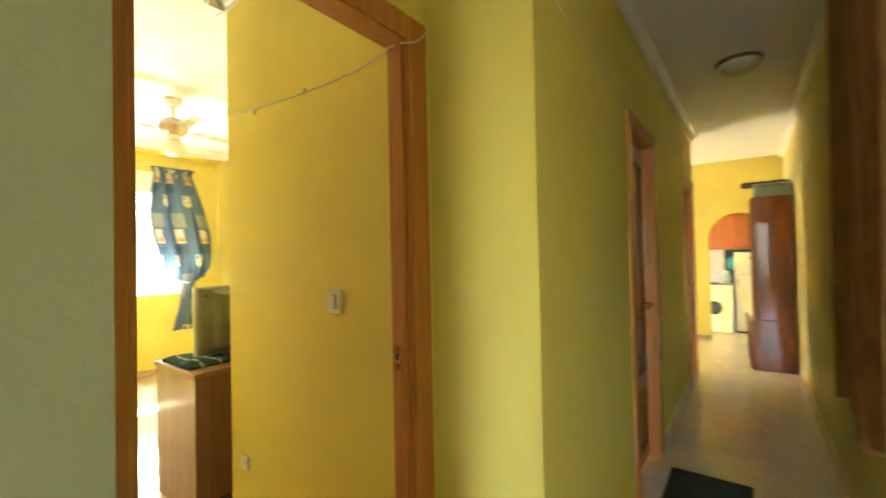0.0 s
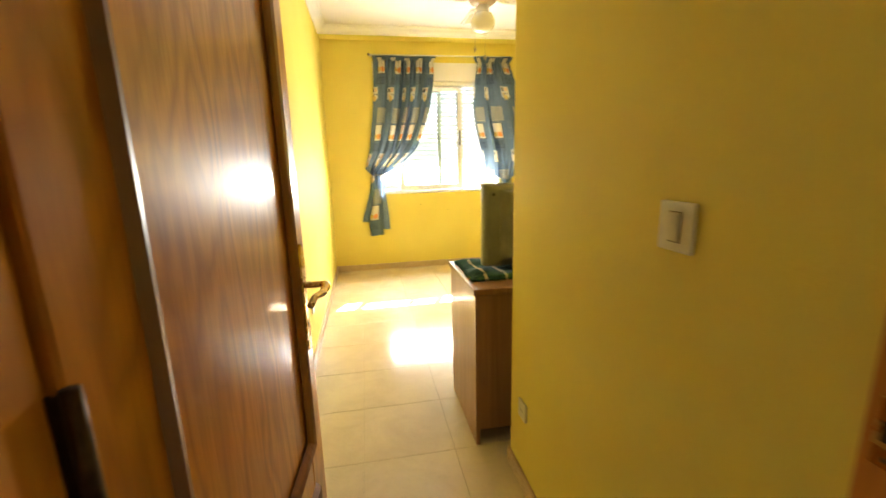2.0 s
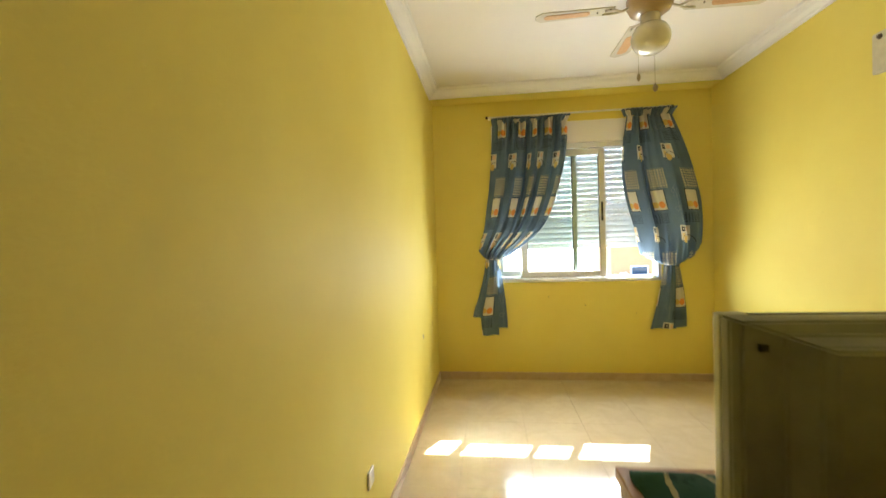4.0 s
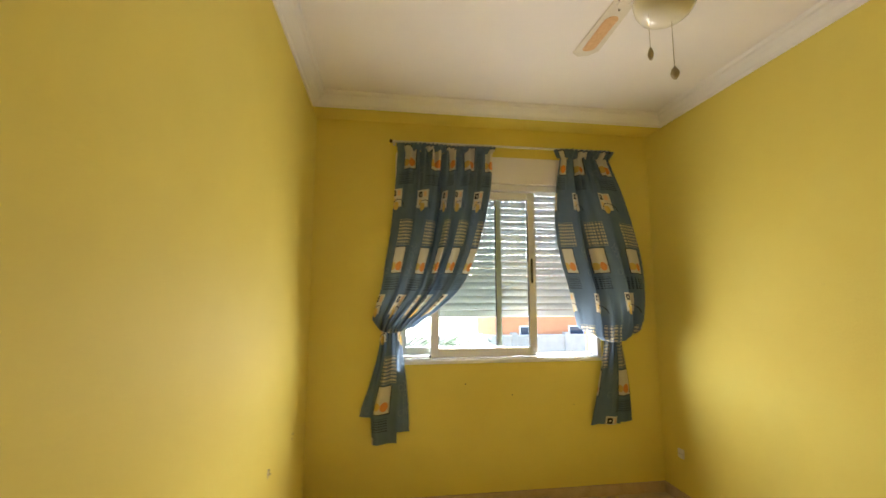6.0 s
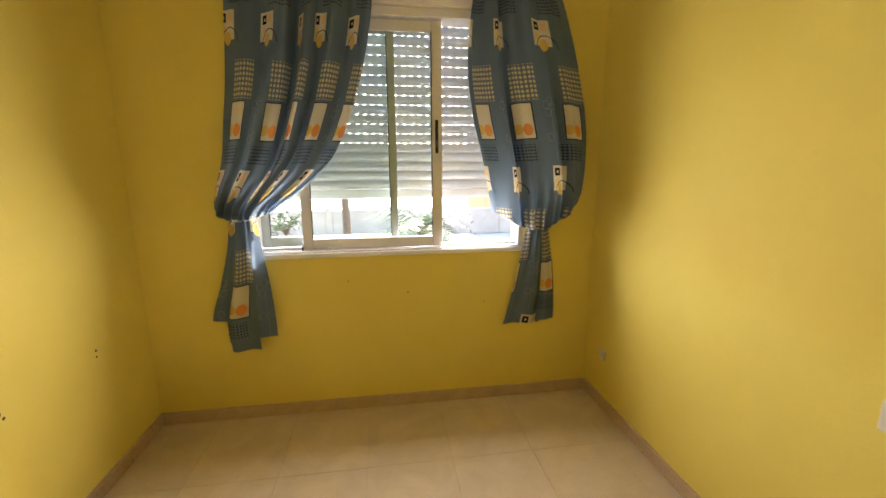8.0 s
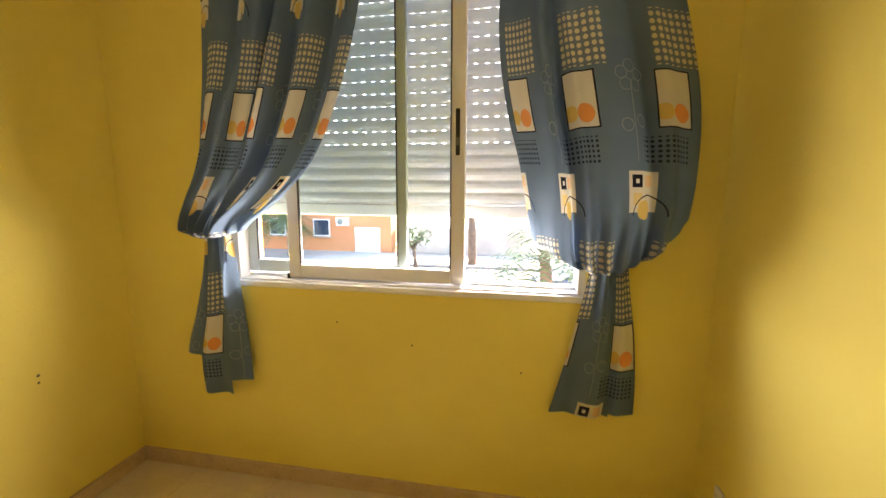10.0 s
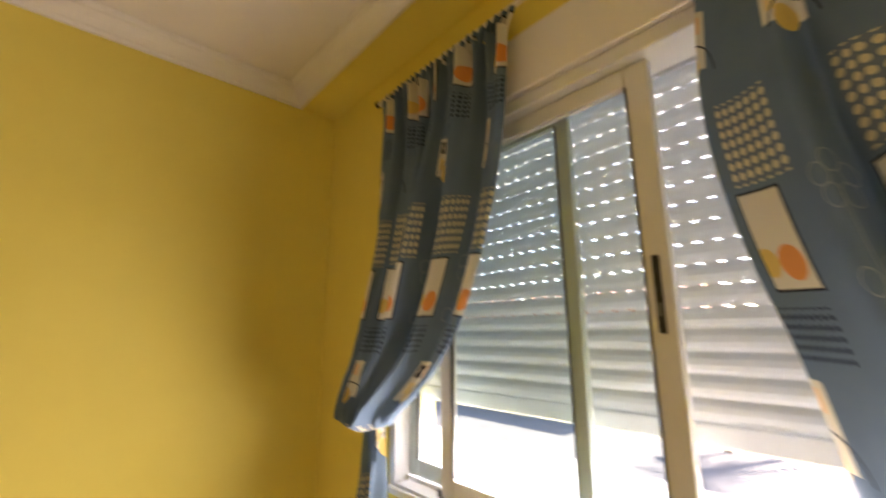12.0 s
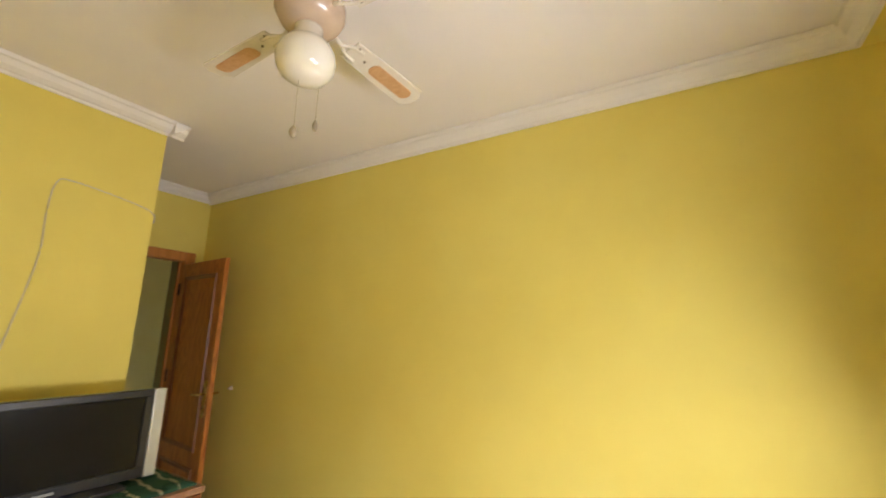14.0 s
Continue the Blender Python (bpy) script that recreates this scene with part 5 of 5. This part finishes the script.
def palm(x, y, trunk_h, fronds, length, seed, label):
    rng = random.Random(seed)
    pl = thing("palm_tree", (x, y, -3.0), label, "palm tree", "palms along the street")
    lean = rng.uniform(-0.3, 0.3)
    pts = [(x + lean * (k / 8) ** 2, y, -3.0 + trunk_h * k / 8) for k in range(9)]
    part("trunk", bm_tube(pts, [0.24 - 0.010 * k + (0.012 if k % 2 else 0) for k in range(9)], 12), PALM_BARK, pl)
    top = Vector(pts[-1])
    bm = bmesh.new()
    for k in range(fronds):
        az, rise = rng.uniform(0, 6.28), rng.uniform(-0.4, 1.1)
        d = Vector((math.cos(az), math.sin(az), 0))
        side = Vector((-d.y, d.x, 0))
        ln = length * rng.uniform(0.8, 1.1)
        spine = [top + d * ln * t * math.cos(rise * (1 - 0.3 * t)) + Vector((0, 0, ln * (math.sin(rise) * t - 0.75 * t * t))) for t in (j / 16 for j in range(17))]
        for j in range(1, 16):
            w = ln * 0.24 * math.sin(math.pi * min(1, j / 16 + 0.12))
            for sg in (-1, 1):
                tip = spine[j] + side * sg * w + d * w * 0.6 - Vector((0, 0, w * rng.uniform(0.2, 0.6)))
                a, b = spine[j], spine[j] + (spine[j + 1] - spine[j]) * 0.42
                bm.faces.new([bm.verts.new(q) for q in (a, b, tip)])
    part("crown", bm, PALM_LEAF, pl)


palm(2.9, 17.6, 2.5, 44, 2.6, 1, "low broad palm on the forecourt")
palm(-0.6, 26.6, 5.2, 34, 2.2, 3, "tall slim palm on the pavement")
palm(-11.9, 27.2, 2.4, 46, 2.1, 4, "bushy palm before the orange house")


def leafy_tree(x, y, trunk_h, crown_r, crown_h, leaves, seed, label):
    """A tapered trunk with limbs and a loose crown of single leaves round their tips."""
    rng = random.Random(seed)
    tr = thing("tree", (x, y, -3.0), label, "tree", "trees along the street")
    lean = rng.uniform(-0.2, 0.2)
    top = Vector((x + lean, y, -3.0 + trunk_h))
    part("trunk", bm_tube([(x, y, -3.0), (x + lean * 0.3, y, -3.0 + trunk_h * 0.5), top], [0.13, 0.10, 0.08], 10), PALM_BARK, tr)
    tips = []
    for k in range(9):
        az, out = k * 2.4 + rng.uniform(-0.4, 0.4), rng.uniform(0.45, 0.95)
        tip = top + Vector((math.cos(az) * crown_r * out, math.sin(az) * crown_r * out, crown_h * rng.uniform(0.25, 0.95)))
        part("limb", bm_tube([top - Vector((0, 0, 0.1)), top.lerp(tip, 0.5) + Vector((0, 0, 0.12)), tip], [0.05, 0.03, 0.012], 7), PALM_BARK, tr)
        tips.append(tip)
    bm = bmesh.new()
    for k in range(leaves):
        c = rng.choice(tips) + Vector([rng.gauss(0, crown_r * 0.24) for _ in range(2)] + [rng.gauss(0, crown_h * 0.17)])
        a, b = (Vector([rng.uniform(-1, 1) for _ in range(3)]).normalized() * 0.11 for _ in range(2))
        bm.faces.new([bm.verts.new(c + q) for q in (-a, b * 0.5, a, -b * 0.5)])
    part("crown", bm, PALM_LEAF, tr)


leafy_tree(-16.0, 26.6, 1.1, 2.6, 2.6, 2600, 6, "broad leafy tree before the orange house")
leafy_tree(-19.6, 27.0, 1.0, 2.0, 2.2, 1800, 7, "dense green tree beside the orange house")
leafy_tree(-3.1, 23.8, 1.35, 0.75, 0.9, 260, 8, "small thin street tree on the pale forecourt")

cooler = thing("air_conditioner", (-9.44, 29.3, -1.15), "white air conditioner unit on the orange house wall", "air conditioner")
part("case", bm_box(-9.86, -9.02, 29.22, 29.498, -1.16, -0.60, 0.02), CAR_WHITE, cooler)
part("fan_grille", bm_moved(bm_lathe([(0.21, 0), (0.21, 0.012), (0.05, 0.02)], 20), Matrix.Translation((-9.56, 29.22, -0.88)) @ pose(0, 0, 0, 90, 0, 0)), TV_GREY, cooler)


def car(x, y, turn, paint, label):
    c = thing("car", (x, y, -3.0), label, "car", "parked cars")
    c.matrix_world = Matrix.Identity(4)
    c.location = (0, 0, 0)
    side = [(-2.05, 0.30), (-2.10, 0.62), (-1.95, 0.86), (-1.10, 0.98), (-0.55, 1.42), (0.75, 1.45), (1.45, 1.02), (1.98, 0.92), (2.08, 0.60), (2.02, 0.30)]
    bm = bm_sweep([(a, b) for a, b in side], (0, -0.82, 0), (0, 0.82, 0), (1, 0, 0))
    bmesh.ops.bevel(bm, geom=bm.edges[:], offset=0.06, segments=2, affect="EDGES")
    part("body", bm, paint, c)
    for y0 in (-0.835, 0.815):
        part("side_window", bm_sweep([(-0.92, 1.0), (-0.50, 1.34), (0.68, 1.37), (1.18, 1.02)], (0, y0, 0), (0, y0 + 0.02, 0), (1, 0, 0)), DARK_GLASS, c)
    for wx in (-1.30, 1.32):
        for wy in (-0.74, 0.74):
            wh = part("wheel", bm_moved(bm_lathe([(0.20, -0.1), (0.31, -0.1), (0.31, 0.1), (0.20, 0.1)], 24), Matrix.Translation((wx, wy, 0.31)) @ pose(0, 0, 0, 90, 0, 0)), RUBBER, c)
            part("rim", bm_moved(bm_lathe([(0.19, -0.104), (0.05, -0.112), (0.05, 0.112), (0.19, 0.104)], 20), Matrix.Translation((wx, wy, 0.31)) @ pose(0, 0, 0, 90, 0, 0)), TV_SILVER, wh)
    for hy in (-0.62, 0.62):
        part("headlight", bm_box(2.03, 2.10, hy - 0.12, hy + 0.12, 0.66, 0.80, 0.02), WHITE_PLASTIC, c)
    c.matrix_world = pose(x, y, -2.995, 0, 0, turn)


car(4.6, 20.6, 8, CAR_BLUE, "dark blue car parked along the road")

# ---------------------------------------------------------------- floor tiles
floor = tagged(new("floor", bpy.data.meshes.new("floor_edge")), kind="structure")
STEP = 0.41
tile_bm = bm_box(-STEP / 2 + 0.0007, STEP / 2 - 0.0007, -STEP / 2 + 0.0007, STEP / 2 - 0.0007, -0.0034, 0.0)
top_edges = [e for e in tile_bm.edges if all(w.co.z > -0.001 for w in e.verts)]
bmesh.ops.bevel(tile_bm, geom=top_edges, offset=0.0006, segments=1, affect="EDGES")
tile_me = bpy.data.meshes.new("tile")
tile_bm.to_mesh(tile_me)
tile_bm.free()
tile_me.materials.append(TILE)
for i in range(-12, 22):
    for j in range(-10, 9):
        cx, cy = 0.42 + (i + 0.5) * STEP, 2.397 + (j + 0.5) * STEP
        in_room = 0.0 < cx < 2.75 and 1.0 < cy < 5.95
        in_hall = -4.4 < cx < 9.2 and -0.45 < cy < 1.05 or (-4.4 < cx < 1.5 and -1.4 < cy <= -0.45)
        in_living = 5.3 < cx < 8.9 and 1.05 <= cy < 2.3
        if in_room or in_hall or in_living:
            t = new("tile", tile_me)
            t.parent = floor
            t.location = (cx, cy, 0)
